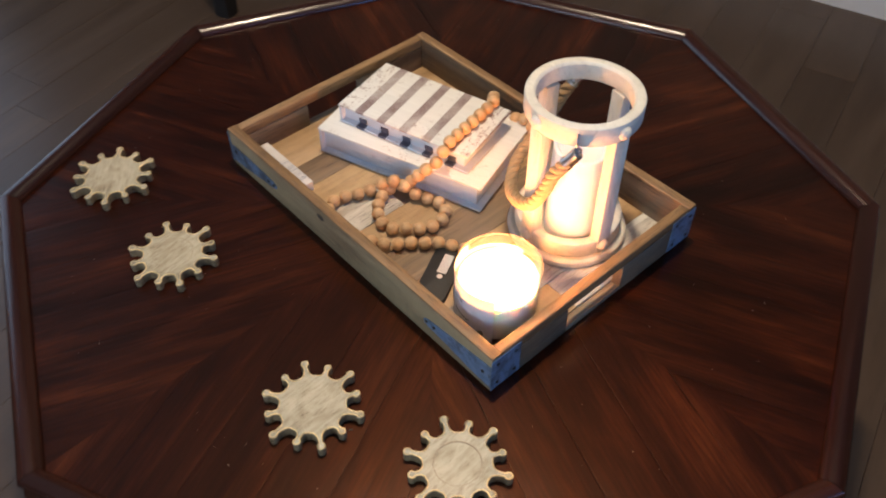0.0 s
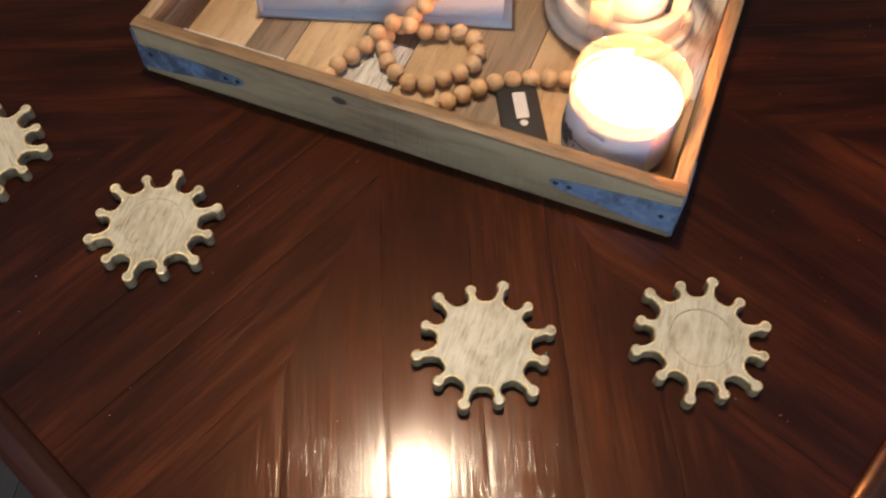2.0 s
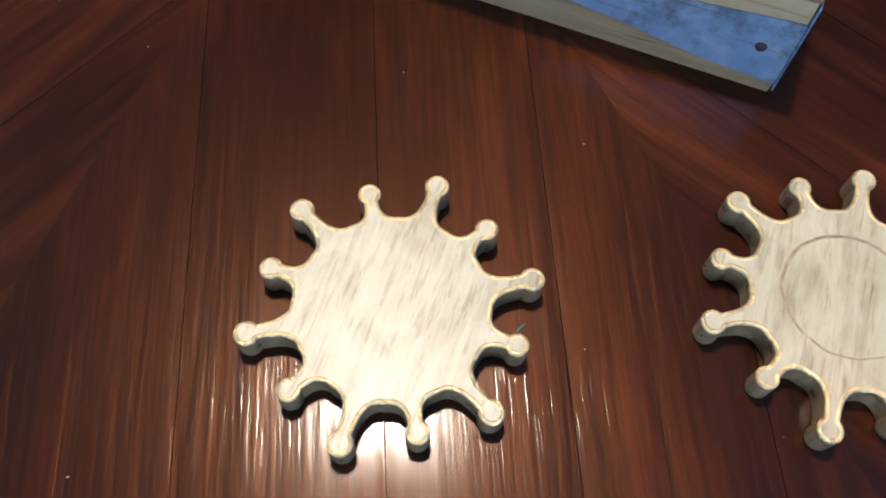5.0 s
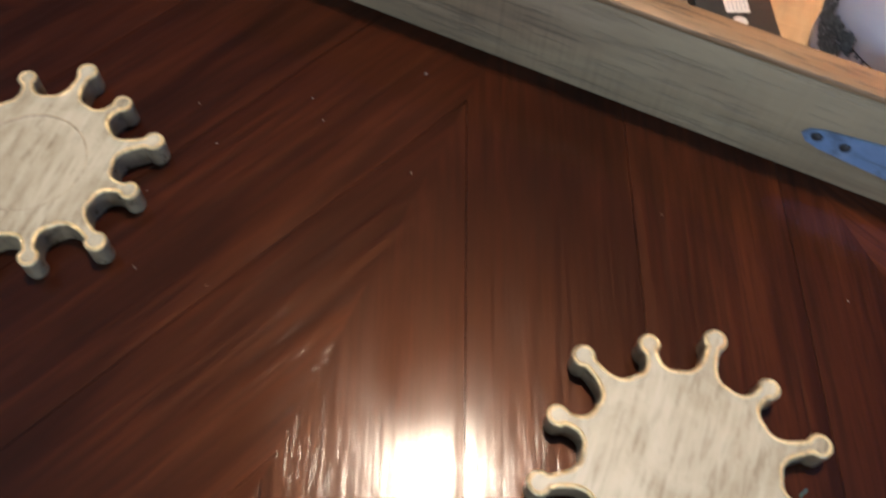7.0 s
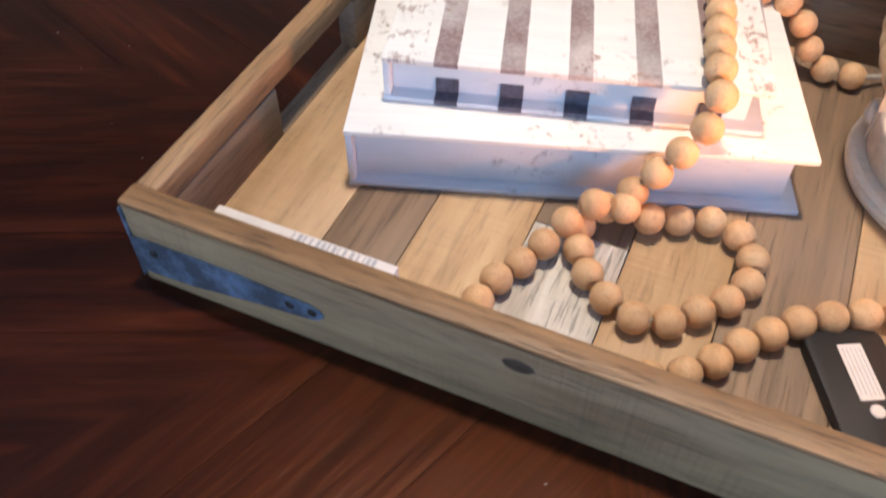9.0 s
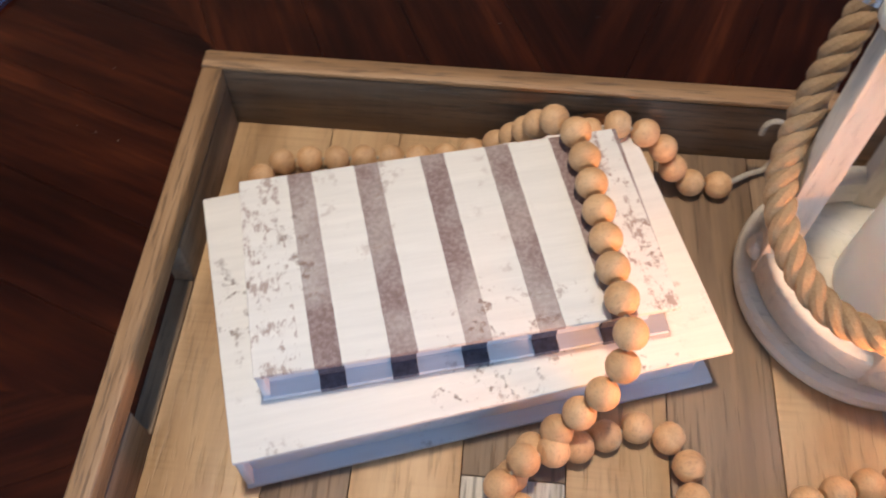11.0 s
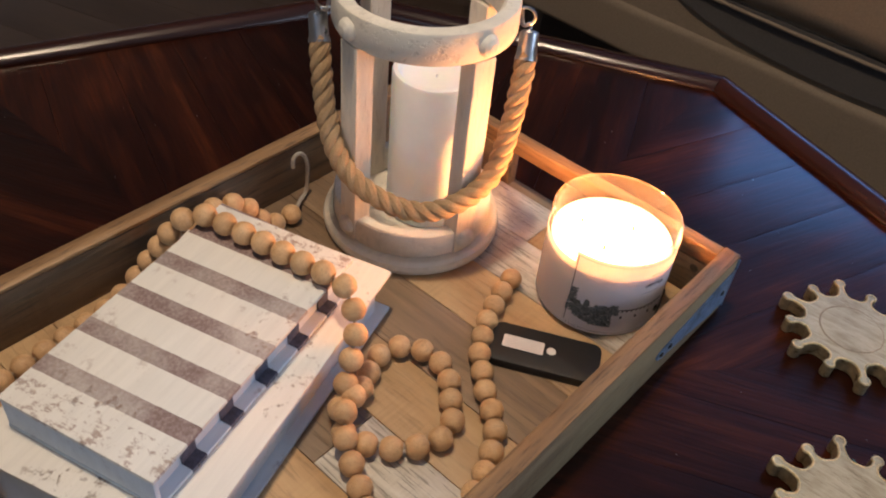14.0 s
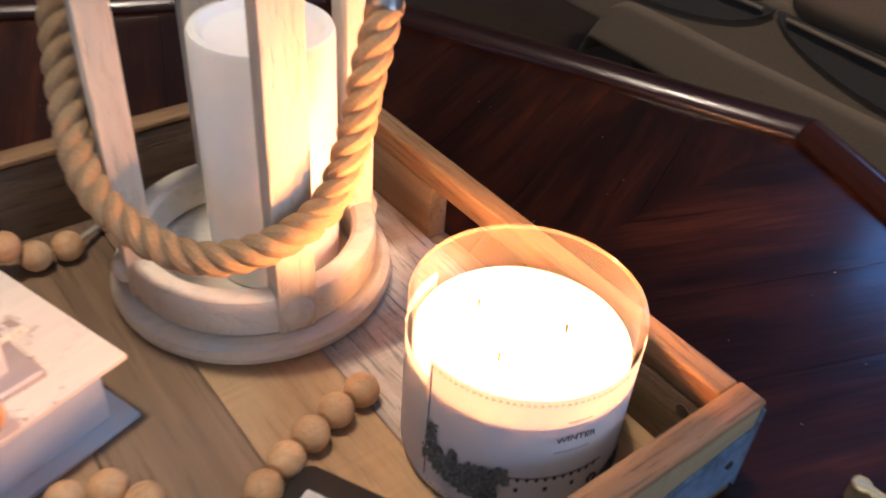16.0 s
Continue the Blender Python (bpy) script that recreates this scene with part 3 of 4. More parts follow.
def lens_band(y0, y1):
    """A flat charcoal inset that tapers upward to a point at both ends."""
    w = y1 - y0
    low = []
    for k in range(33):
        u = k / 32
        d = min(u, 1 - u) * w
        low.append((y0 + u * w, PIPING_Z + 0.002 - 0.066 * (1 - math.exp(-d / 0.11)) ** 0.8))
    bm = bmesh.new()
    rows = [[bm.verts.new((x, y, z)) for x in (-0.002, 0.012)] for y, z in low]
    tops = [[bm.verts.new((x, y, PIPING_Z + 0.006)) for x in (-0.002, 0.012)] for y, z in low]
    for p, q, r, s in zip(rows, rows[1:], tops, tops[1:]):
        bm.faces.new((p[0], q[0], s[0], r[0]))
        bm.faces.new((p[1], r[1], s[1], q[1]))
        bm.faces.new((p[0], p[1], q[1], q[0]))
        bm.faces.new((r[0], s[0], s[1], r[1]))
    bmesh.ops.recalc_face_normals(bm, faces=bm.faces[:])
    return bm


panel = cushion(-0.004, 0.30, -0.79, 0.80, 0.185, PANEL_Z, 0.014, 0.003)
bmesh.ops.subdivide_edges(panel, edges=[e for e in panel.edges if e.verts[0].co.y > 0.55 and e.verts[1].co.y > 0.55 and abs(e.verts[0].co.y - e.verts[1].co.y) > 0.02], cuts=4)
for v in panel.verts:
    if v.co.z < 0.225:
        u = min(1.0, max(0.0, (0.47 - v.co.y) / 0.14))
        v.co.z -= 0.13 * u * u * (3 - 2 * u) * (0.225 - v.co.z) / 0.04
    if v.co.y > 0.70:
        v.co.z = min(v.co.z, PANEL_Z - 0.1 * ((v.co.y - 0.70) / 0.09) ** 2)
# black base stands in for the shadow gap below the panel
part("underside", box(0.09, 0.78, -0.77, 0.76, 0.05, 0.19, 0.01), M_LEG, sofa, "recessed base under the seat, black in place of shade")
part("front_panel", panel, M_SOFA, sofa, "taupe fabric front panel", None, True, 85)
part("front_rail", cushion(0.005, 0.78, -0.785, 0.90, PANEL_Z - 0.06, PIPING_Z + 0.02, 0.012), M_SOFA, sofa, "taupe fabric rail", None, True, 85)
for y0, y1 in ((0.476, 0.93), (-0.15, 0.470), (-0.78, -0.157)):
    part("band", lens_band(y0, y1), M_SOFADARK, sofa, "charcoal fabric inset tapering at its ends", None, False)
    part("seat_cushion", cushion(-0.016, 0.62, y0, y1, PIPING_Z, PIPING_Z + 0.16, 0.045, 0.006), M_SOFA, sofa, "", None, True, 85)
    part("piping", tube(bmesh.new(), spline([(-0.006, y0 + 0.012, PIPING_Z + 0.003), (-0.008, y0 + 0.2, PIPING_Z), (-0.008, y1 - 0.2, PIPING_Z), (-0.006, y1 - 0.012, PIPING_Z + 0.003)], 0.01), 0.0032, 8), M_SOFA, sofa, "taupe fabric piping")
    part("back_cushion", cushion(0.55, 0.82, y0, y1, 0.46, 0.95, 0.08, 0.012), M_SOFA, sofa, "", None, True, 85)
part("arm", cushion(-0.02, 0.86, -1.0, -0.79, 0.04, 0.62, 0.08, 0.01), M_SOFA, sofa)
for y in (-0.9, 0.8):
    for x in (0.1, 0.7):
        part("foot", lathe([(0, 0), (0.022, 0), (0.03, 0.045), (0, 0.045)], 16), M_LEG, sofa, "", pose(x, y, 0))

stool = base("side_chair", pose(-1.512, 0.53, 0, 0, 0, 20), "black wooden side chair standing on the floor", "chair")
for x in (-0.42, 0.0):
    for y in (0.0, 0.42):
        part("leg", prism([(x - 0.02, y - 0.02), (x + 0.02, y - 0.02), (x + 0.02, y + 0.02), (x - 0.02, y + 0.02)], 0, 0.44, 0.004), M_LEG, stool)
part("seat", box(-0.45, 0.03, -0.03, 0.45, 0.44, 0.475, 0.012), M_LEG, stool)

# ---- the coffee table ----
CX, CY, RIM = -0.249, 0.146, 0.5666
APO = RIM * math.cos(radians(22.5))
LIP = 0.026
table = base("coffee_table", pose(CX, CY, 0, 0, 0, 2.2), "octagonal dark mahogany coffee table with radiating boards and raised edge", "table")
INNER = APO - LIP + 0.010
BOARDS = Matrix.Translation((-0.005, 0.004, 0))   # the fan of boards lies a little off the middle
T8 = math.tan(radians(22.5))


def table_board(a, b):
    """One board of a sector: its grain along local x, from the middle to the edge."""
    poly = [(0.0, a), (INNER, a), (INNER, b), (0.0, b)]
    g = 0.0
    poly = clip(poly, -T8, 1, -g)
    poly = clip(poly, -T8, -1, -g)
    return [p for i, p in enumerate(poly) if math.dist(p, poly[i - 1]) > 1e-5]


EDGES = [-0.215, -0.142, -0.069, 0.003, 0.069, 0.138, 0.215]
for k in range(8):
    shift = Vector((1.3 * k, 0.47 * k, 0.0))   # each sector is cut from another stretch of timber
    for a, b in zip(EDGES, EDGES[1:]):
        bm = bmesh.new()
        g, w = 0.00015, 0.0046
        steps = [g, 0.0011, 0.0020, 0.0029, 0.0038, w]
        cuts = [a + q for q in steps] + [b - q for q in reversed(steps)]
        for v0, v1 in zip(cuts, cuts[1:]):
            row = table_board(v0, v1)
            if len(row) > 2:
                bm.faces.new([bm.verts.new((x, y, TOP - 0.00008 * (0.5 + 0.5 * math.cos(math.pi * min(1.0, max(0.0, (min(y - a, b - y) - g) / (w - g))))))) for x, y in row])
        bmesh.ops.remove_doubles(bm, verts=bm.verts[:], dist=1e-5)
        rim = [e for e in bm.edges if len(e.link_faces) == 1]
        down = bmesh.ops.extrude_edge_only(bm, edges=rim)
        for v in (q for q in down["geom"] if isinstance(q, bmesh.types.BMVert)):
            v.co.z = TOP - 0.02
        bmesh.ops.recalc_face_normals(bm, faces=bm.faces[:])
        if sum(f.normal.z for f in bm.faces) < 0:
            bmesh.ops.reverse_faces(bm, faces=bm.faces[:])
        bmesh.ops.translate(bm, verts=bm.verts[:], vec=shift)
        part("board", bm, M_TABLE, table, "", BOARDS @ pose(0, 0, 0, 0, 0, 22.5 + 45 * k) @ Matrix.Translation(-shift), True, 20)


def moulding():
    """One mitred length of the raised edge; x outward, y along."""
    prof = [(0, -0.055), (0, -0.014), (-0.003, -0.008), (-0.003, -0.002), (-0.0012, 0.001), (-0.0002, 0.004), (-0.0003, 0.0065), (-0.0012, 0.0084), (-0.003, 0.0100)]
    # a low crown that falls off gently to the outside and more steeply to the boards
    prof += [(-0.0048, 0.0108), (-0.0068, 0.0114), (-0.0090, 0.0118), (-0.0115, 0.0120), (-0.0140, 0.0117), (-0.0165, 0.0109), (-0.0190, 0.0096), (-0.0215, 0.0078), (-0.0238, 0.0055), (-0.0253, 0.0032), (-LIP, 0.0012), (-LIP, -0.055)]
    bm = bmesh.new()
    rows = []
    for s in (-1, 1):
        rows.append([bm.verts.new((APO + d, s * ((APO + d) * T8 - 0.0004), TOP + z)) for d, z in prof])
    for k in range(len(prof)):
        j = (k + 1) % len(prof)
        bm.faces.new((rows[0][k], rows[0][j], rows[1][j], rows[1][k]))
    bm.faces.new(rows[0])
    bm.faces.new(rows[1][::-1])
    bmesh.ops.recalc_face_normals(bm, faces=bm.faces[:])
    for v in bm.verts:
        v.co = (v.co.y, -v.co.x, v.co.z)
    return mesh_of("edge_moulding", bm, M_EDGE, True, 30)


MOULD = moulding()
for k in range(8):
    ob = new("edge_moulding", MOULD)
    ob.matrix_basis = pose(0, 0, 0, 0, 0, 22.5 + 45 * k + 90)
    ob.parent = table
part("underframe", lathe([(0, 0.395), (0.46, 0.395), (0.47, 0.4395), (0, 0.4395)], 8), M_EDGE, table)
for k in range(4):
    a = radians(45 + 90 * k)
    part("leg", lathe([(0, 0), (0.03, 0), (0.034, 0.03), (0.026, 0.08), (0.036, 0.2), (0.042, 0.32), (0.042, 0.395), (0, 0.395)], 20), M_EDGE, table, "", pose(0.33 * math.cos(a), 0.33 * math.sin(a), 0))

# ---- the tray ----
TL, TW, TH, WT = 0.4975, 0.3393, 0.0577, 0.0125
FLOOR_Z = TOP + 0.008
tray = base("serving_tray", pose(0, 0, TOP), "rustic reclaimed wood serving tray with galvanised metal corners", "tray")


def long_wall(y, timber):
    part("side_board", box(-TL, 0, y, y + WT, 0.0, TH - 0.004, 0.0012), timber, tray)
    part("rim", box(-TL - 0.0005, 0.0005, y - 0.0005, y + WT + 0.0005, TH - 0.0038, TH, 0.0014), M_TRAYRIM, tray, "honey brown worn top edge")


def short_wall(x):
    """An end with a hand hole between two boards and under a rail."""
    m = pose(x, 0, 0, 0, 0, 90)
    for y0, y1 in ((WT + 0.0004, 0.118), (0.210, TW - WT - 0.0004)):
        part("end_board", box(y0, y1, -WT, 0, 0.0, TH - 0.016, 0.0014), M_TRAYBACK, tray, "", m)
    part("handle_rail", box(WT + 0.0004, TW - WT - 0.0004, -WT, 0, TH - 0.0157, TH - 0.0004, 0.002, 3), M_TRAYRIM, tray, "worn honey brown handle rail", m)
    part("sill", box(0.1184, 0.2096, -WT + 0.0005, -0.0005, 0.0, 0.0075, 0.001), M_TRAYBACK, tray, "", m)


long_wall(0.0, M_TRAYWALL)
long_wall(TW - WT, M_TRAYBACK)
short_wall(0.0 - WT)
short_wall(-TL)


def floor_piece(x0, x1, y0, y1, material):
    w, l = x1 - x0 - 0.0005, y1 - y0 - 0.0005
    part("floor_board", box(0, l, -w, 0, 0.002, 0.008, 0.0005), material, tray, "", pose(x0 + 0.00025, y0 + 0.00025, 0, 0, 0, 90))


FY0, FY1 = WT, TW - WT
COLUMNS = ((-TL + WT, -0.424, ((FY0, FY1, M_TRAYFLOOR),)),
           (-0.424, -0.381, ((FY0, 0.19, M_TRAYDARK), (0.19, FY1, M_TRAYFLOOR))),
           (-0.381, -0.326, ((FY0, FY1, M_TRAYFLOOR),)),
           (-0.326, -0.274, ((FY0, 0.112, M_TRAYWHITE), (0.112, FY1, M_TRAYDARK))),
           (-0.274, -0.222, ((FY0, 0.17, M_TRAYFLOOR), (0.17, FY1, M_TRAYFLOOR))),
           (-0.222, -0.165, ((FY0, FY1, M_TRAYDARK),)),
           (-0.165, -0.110, ((FY0, 0.21, M_TRAYFLOOR), (0.21, FY1, M_TRAYDARK))),
           (-0.110, -0.060, ((FY0, 0.186, M_TRAYWHITE), (0.186, FY1, M_TRAYFLOOR))),
           (-0.060, -WT, ((FY0, 0.150, M_TRAYFLOOR), (0.150, FY1, M_TRAYWHITE))))
for x0, x1, rows in COLUMNS:
    for y0, y1, mat in rows:
        floor_piece(x0, x1, y0, y1, mat)


def corner_bracket(sx, sy):
    """Sheet metal round a corner: a tongue on the long side, a square plate on the end."""
    m = pose(0 if sx > 0 else -TL, 0 if sy < 0 else TW, 0)
    t = 0.0012
    metal = M_GALV if sx > 0 else M_TARNISHED
    top = 1.0 if sx > 0 else 0.78
    tongue = []
    for x, z in ((0.0, 0.008), (-0.03, 0.0095), (-0.07, 0.0165), (-0.098, 0.0195), (-0.104, 0.0215), (-0.107, 0.025), (-0.105, 0.0285), (-0.099, 0.0308), (-0.06, 0.036), (-0.02, 0.041), (0.0, 0.043)):
        tongue.append((x, z if z < 0.03 else 0.03 + (z - 0.03) * (1 - (1 - top) * 3.4 * (1 + x / 0.12))))
    b = bmesh.new()
    fr = [b.verts.new((x * sx, sy * 0.0003, z)) for x, z in tongue]
    bk = [b.verts.new((x * sx, sy * t, z)) for x, z in tongue]
    b.faces.new(fr)
    b.faces.new(bk[::-1])
    for i in range(len(fr)):
        j = (i + 1) % len(fr)
        b.faces.new((fr[i], fr[j], bk[j], bk[i]))
    bmesh.ops.recalc_face_normals(b, faces=b.faces[:])
    ob = part("corner_bracket", b, metal, tray, "blue grey galvanised metal strap", m, False)
    lo, hi = sorted((sx * 0.0003, sx * t))
    ylo, yhi = sorted((sy * t, -sy * 0.042))
    part("corner_plate", box(lo, hi, ylo, yhi, 0.003, TH - 0.005, 0.0004, 1), metal, tray, "blue grey galvanised corner plate", m, False)
    for x, z in ((-0.101, 0.0262), (-0.089, 0.0258), (-0.012, 0.026)):
        part("nail", ball(0.0025, 10, 6, 0.5), M_NAIL, tray, "", m @ pose(sx * x, sy * t, z, 90))
    for y, z in ((0.008, 0.012), (0.008, 0.044), (0.034, 0.012), (0.034, 0.044)):
        part("nail", ball(0.0025, 10, 6, 0.5), M_NAIL, tray, "", m @ pose(sx * t, -sy * y, z, 0, 90))


part("knot", lathe([(0, 0.0004), (0.0022, 0.0006), (0.0040, 0.0003), (0.0046, -0.0005), (0, -0.0005)], 20), M_KNOT, tray, "dark round knot", pose(-0.296, 0, 0.0423, 90) @ Matrix.Diagonal((1.75, 1.0, 1, 1)))
part("knot", lathe([(0, 0.0004), (0.0018, 0.0006), (0.0034, 0.0003), (0.0038, -0.0005), (0, -0.0005)], 20), M_KNOT, tray, "dark round knot", pose(-WT, 0.026, 0.034, 0, -90))
for sx in (-1, 1):
    for sy in (-1, 1):
        corner_bracket(sx, sy)

# ---- things in the tray ----


def book_box(name, corner, turn, length, depth, z0, z1, cover, label):
    """A wooden book: two cover boards, a set-back page block and a spine at the left."""
    ob = base(name, pose(corner[0], corner[1], z0, 0, 0, turn), label, "book", "stacked book boxes")
    h, t = z1 - z0, 0.0032
    for a, b, nm, paint in ((0.0002, t, "back_cover", M_PAGES), (h - t, h, "front_cover", cover)):
        part(nm, box(0, length, 0, depth, a, b, 0.0007), paint, ob)
    part("page_block", box(0.004, length - 0.009, 0.008, depth - 0.008, t, h - t, 0.0006), M_PAGES, ob, "pale blue grey page block")
    part("spine", box(0.0003, 0.004, 0.001, depth - 0.001, t, h - t, 0.0006), M_PAGES, ob, "pale blue spine with scuffs")
    return ob


BB_Z, SB_Z = 0.508, 0.536
book_box("book", (-0.430, 0.095), 18.5, 0.245, 0.151, FLOOR_Z, BB_Z, M_COVER, "large distressed cream wooden book lying in the tray")
striped = book_box("book", (-0.4216, 0.126), 15.5, 0.2, 0.110, BB_Z, SB_Z, M_STRIPED, "cream wooden book with brown stripes lying on a larger book")

for k in range(5):
    x = 0.0275 + 0.0346 * k
    part("painted_square", box(x, x + 0.0125, 0.0070, 0.0078, 0.0036, 0.0125, 0.0002, 1), M_NAVY, striped, "dark navy painted square")
    part("painted_square", box(x, x + 0.0125, -0.0004, 0.0078, 0.0004, 0.0035, 0.0002, 1), M_NAVY, striped, "dark navy painted square")

# bead garland
BR = 0.0083
ZF, ZB, ZS = FLOOR_Z + BR, BB_Z + BR, SB_Z + BR
garland = base("bead_garland", pose(-0.3, 0.15, FLOOR_Z), "natural wooden bead garland draped over books and tray", "garland")
CHAIN = [(-0.462, 0.262, ZF), (-0.457, 0.285, ZF), (-0.443, 0.293, ZF), (-0.411, 0.297, ZF), (-0.380, 0.301, ZF), (-0.347, 0.305, ZF), (-0.325, 0.310, ZF + 0.006), (-0.308, 0.302, 0.506), (-0.298, 0.290, 0.530), (-0.287, 0.281, ZS), (-0.278, 0.269, ZS),
         (-0.275, 0.253, ZS), (-0.268, 0.221, ZS), (-0.262, 0.190, ZS), (-0.258, 0.174, ZS), (-0.254, 0.161, 0.540), (-0.256, 0.150, ZB + 0.010), (-0.263, 0.141, ZB + 0.001), (-0.273, 0.135, 0.503),
         (-0.284, 0.129, 0.488), (-0.296, 0.121, ZF + 0.002), (-0.302, 0.106, ZF), (-0.294, 0.090, ZF), (-0.284, 0.077, ZF), (-0.270, 0.068, ZF), (-0.254, 0.064, ZF), (-0.239, 0.072, ZF), (-0.229, 0.085, ZF), (-0.217, 0.097, ZF), (-0.213, 0.113, ZF),
         (-0.217, 0.130, ZF), (-0.230, 0.141, ZF), (-0.246, 0.140, ZF), (-0.260, 0.133, ZF), (-0.273, 0.126, ZF + 0.004), (-0.286, 0.120, ZF + 0.013), (-0.299, 0.113, ZF + 0.014), (-0.309, 0.100, ZF + 0.006), (-0.317, 0.083, ZF), (-0.325, 0.067, ZF), (-0.331, 0.052, ZF),
         (-0.330, 0.038, ZF), (-0.318, 0.026, ZF), (-0.300, 0.0225, ZF), (-0.276, 0.0225, ZF), (-0.256, 0.029, ZF), (-0.242, 0.036, ZF), (-0.228, 0.045, ZF), (-0.218, 0.057, ZF), (-0.209, 0.070, ZF), (-0.198, 0.082, ZF),
         (-0.187, 0.094, ZF), (-0.173, 0.103, ZF), (-0.158, 0.111, ZF), (-0.143, 0.117, ZF), (-0.128, 0.122, ZF), (-0.112, 0.126, ZF), (-0.100, 0.128, ZF)]
TAIL = [(-0.268, 0.305, 0.508), (-0.252, 0.306, 0.515), (-0.237, 0.304, 0.512), (-0.222, 0.302, 0.498), (-0.211, 0.298, ZF + 0.003), (-0.198, 0.298, ZF), (-0.182, 0.298, ZF)]


def bead():
    bm = ball(BR, 20, 12)
    for v in bm.verts:
        if abs(v.co.z) > BR * 0.96:
            v.co.z *= 0.93
    return mesh_of("bead", bm, M_BEAD, True)


BEAD = bead()
rng = random.Random(5)
for chain in (CHAIN, TAIL):
    row = spline(chain, BR * 1.99)
    for i, p in enumerate(row):
        d = row[min(i + 1, len(row) - 1)] - row[max(i - 1, 0)]
        ob = new("bead", BEAD)
        ob.matrix_basis = Matrix.Translation(p - Vector((-0.3, 0.15, FLOOR_Z))) @ d.to_track_quat("Z", "Y").to_matrix().to_4x4() @ pose(0, 0, 0, 0, 0, rng.uniform(0, 360))
        ob.parent = garland
    part("string", tube(bmesh.new(), [p - Vector((-0.3, 0.15, FLOOR_Z)) for p in row], 0.0012, 6), M_STRING, garland, "thin jute string")
loop_pts = [(-0.180, 0.300, ZF), (-0.168, 0.309, 0.474), (-0.157, 0.315, 0.473), (-0.153, 0.317, 0.484), (-0.152, 0.3175, 0.498), (-0.155, 0.3175, 0.509), (-0.161, 0.3175, 0.514), (-0.167, 0.317, 0.511), (-0.168, 0.316, 0.503)]
part("string_loop", tube(bmesh.new(), [p - Vector((-0.3, 0.15, FLOOR_Z)) for p in spline(loop_pts, 0.002)], 0.0017, 8), M_STRING, garland, "knotted grey jute loop")

# remote control
remote = base("remote_control", pose(-0.1505, 0.0630, FLOOR_Z, 0, 0, 0), "small black plastic remote control lying face down", "remote control")
RU = Vector((0.035, -0.067)).normalized()
REMOTE_M = pose(0, 0, 0, 0, 0, math.degrees(math.atan2(RU.y, RU.x)))


def rounded(w, h, r, n=6):
    out = []
    for cx, cy, a0 in ((w / 2 - r, h / 2 - r, 0), (-w / 2 + r, h / 2 - r, 90), (-w / 2 + r, -h / 2 + r, 180), (w / 2 - r, -h / 2 + r, 270)):
        for k in range(n + 1):
            a = radians(a0 + 90 * k / n)
            out.append((cx + r * math.cos(a), cy + r * math.sin(a)))
    return out


part("shell", prism(rounded(0.080, 0.0375, 0.007), 0, 0.0075, 0.0012), M_BLACK, remote, "", REMOTE_M)
part("sticker", prism(rounded(0.030, 0.0115, 0.001, 3), 0.0075, 0.0078), M_STICKER, remote, "grey white sticker with faint lines", REMOTE_M @ pose(-0.016, 0.001, 0))
for k in range(5):
    part("print_line", box(-0.013, 0.013, -0.0002, 0.0002, 0.0078, 0.00785), M_GREYINK, remote, "", REMOTE_M @ pose(-0.016, 0.001 - 0.004 + 0.002 * k, 0))
part("screw", lathe([(0, 0.0081), (0.0028, 0.0080), (0.0036, 0.0074), (0.0036, 0.007), (0, 0.007)], 20), M_STICKER, remote, "small pale round screw", REMOTE_M @ pose(0.0045, 0.001, 0))

# white carton with a bar code
carton = base("carton", pose(-0.425, 0.0355, FLOOR_Z, 0, 0, 0), "slim white carton with a printed bar code", "box")
part("body", box(-0.052, 0.052, -0.007, 0.007, 0, 0.015, 0.0006), M_STICKER, carton)
rng = random.Random(3)
x = -0.006
while x < 0.040:
    w = rng.choice((0.0008, 0.0014, 0.002))
    part("printed_bar", box(x, x + w, -0.006, 0.006, 0.015, 0.01505), M_GREYINK, carton)
    x += w + rng.choice((0.001, 0.0016, 0.0024))

# ---- the jar candle ----
JAR_Z = FLOOR_Z
jar = base("jar_candle", pose(JAR[0], JAR[1], JAR_Z), "burning three wick candle in a clear glass jar", "candle")
JR, JH = 0.0474, 0.0825
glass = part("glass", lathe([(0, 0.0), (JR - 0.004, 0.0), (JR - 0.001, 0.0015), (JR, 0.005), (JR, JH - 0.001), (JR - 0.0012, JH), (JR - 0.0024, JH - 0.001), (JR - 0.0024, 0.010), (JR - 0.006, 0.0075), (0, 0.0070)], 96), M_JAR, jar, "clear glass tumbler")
glass.visible_shadow = False
WAX_Z = 0.0600
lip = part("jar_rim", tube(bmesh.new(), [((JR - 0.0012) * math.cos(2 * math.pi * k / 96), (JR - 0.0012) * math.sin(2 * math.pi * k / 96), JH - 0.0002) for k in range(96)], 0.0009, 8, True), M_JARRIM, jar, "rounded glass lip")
lip.visible_shadow = False
part("wax", lathe([(0, 0.0073), (JR - 0.007, 0.0078), (JR - 0.0027, 0.0105), (JR - 0.0027, WAX_Z + 0.001), (JR - 0.006, WAX_Z), (0.02, WAX_Z - 0.001), (0, WAX_Z - 0.001)], 96), M_JARWAX, jar, "white wax, melted on top")
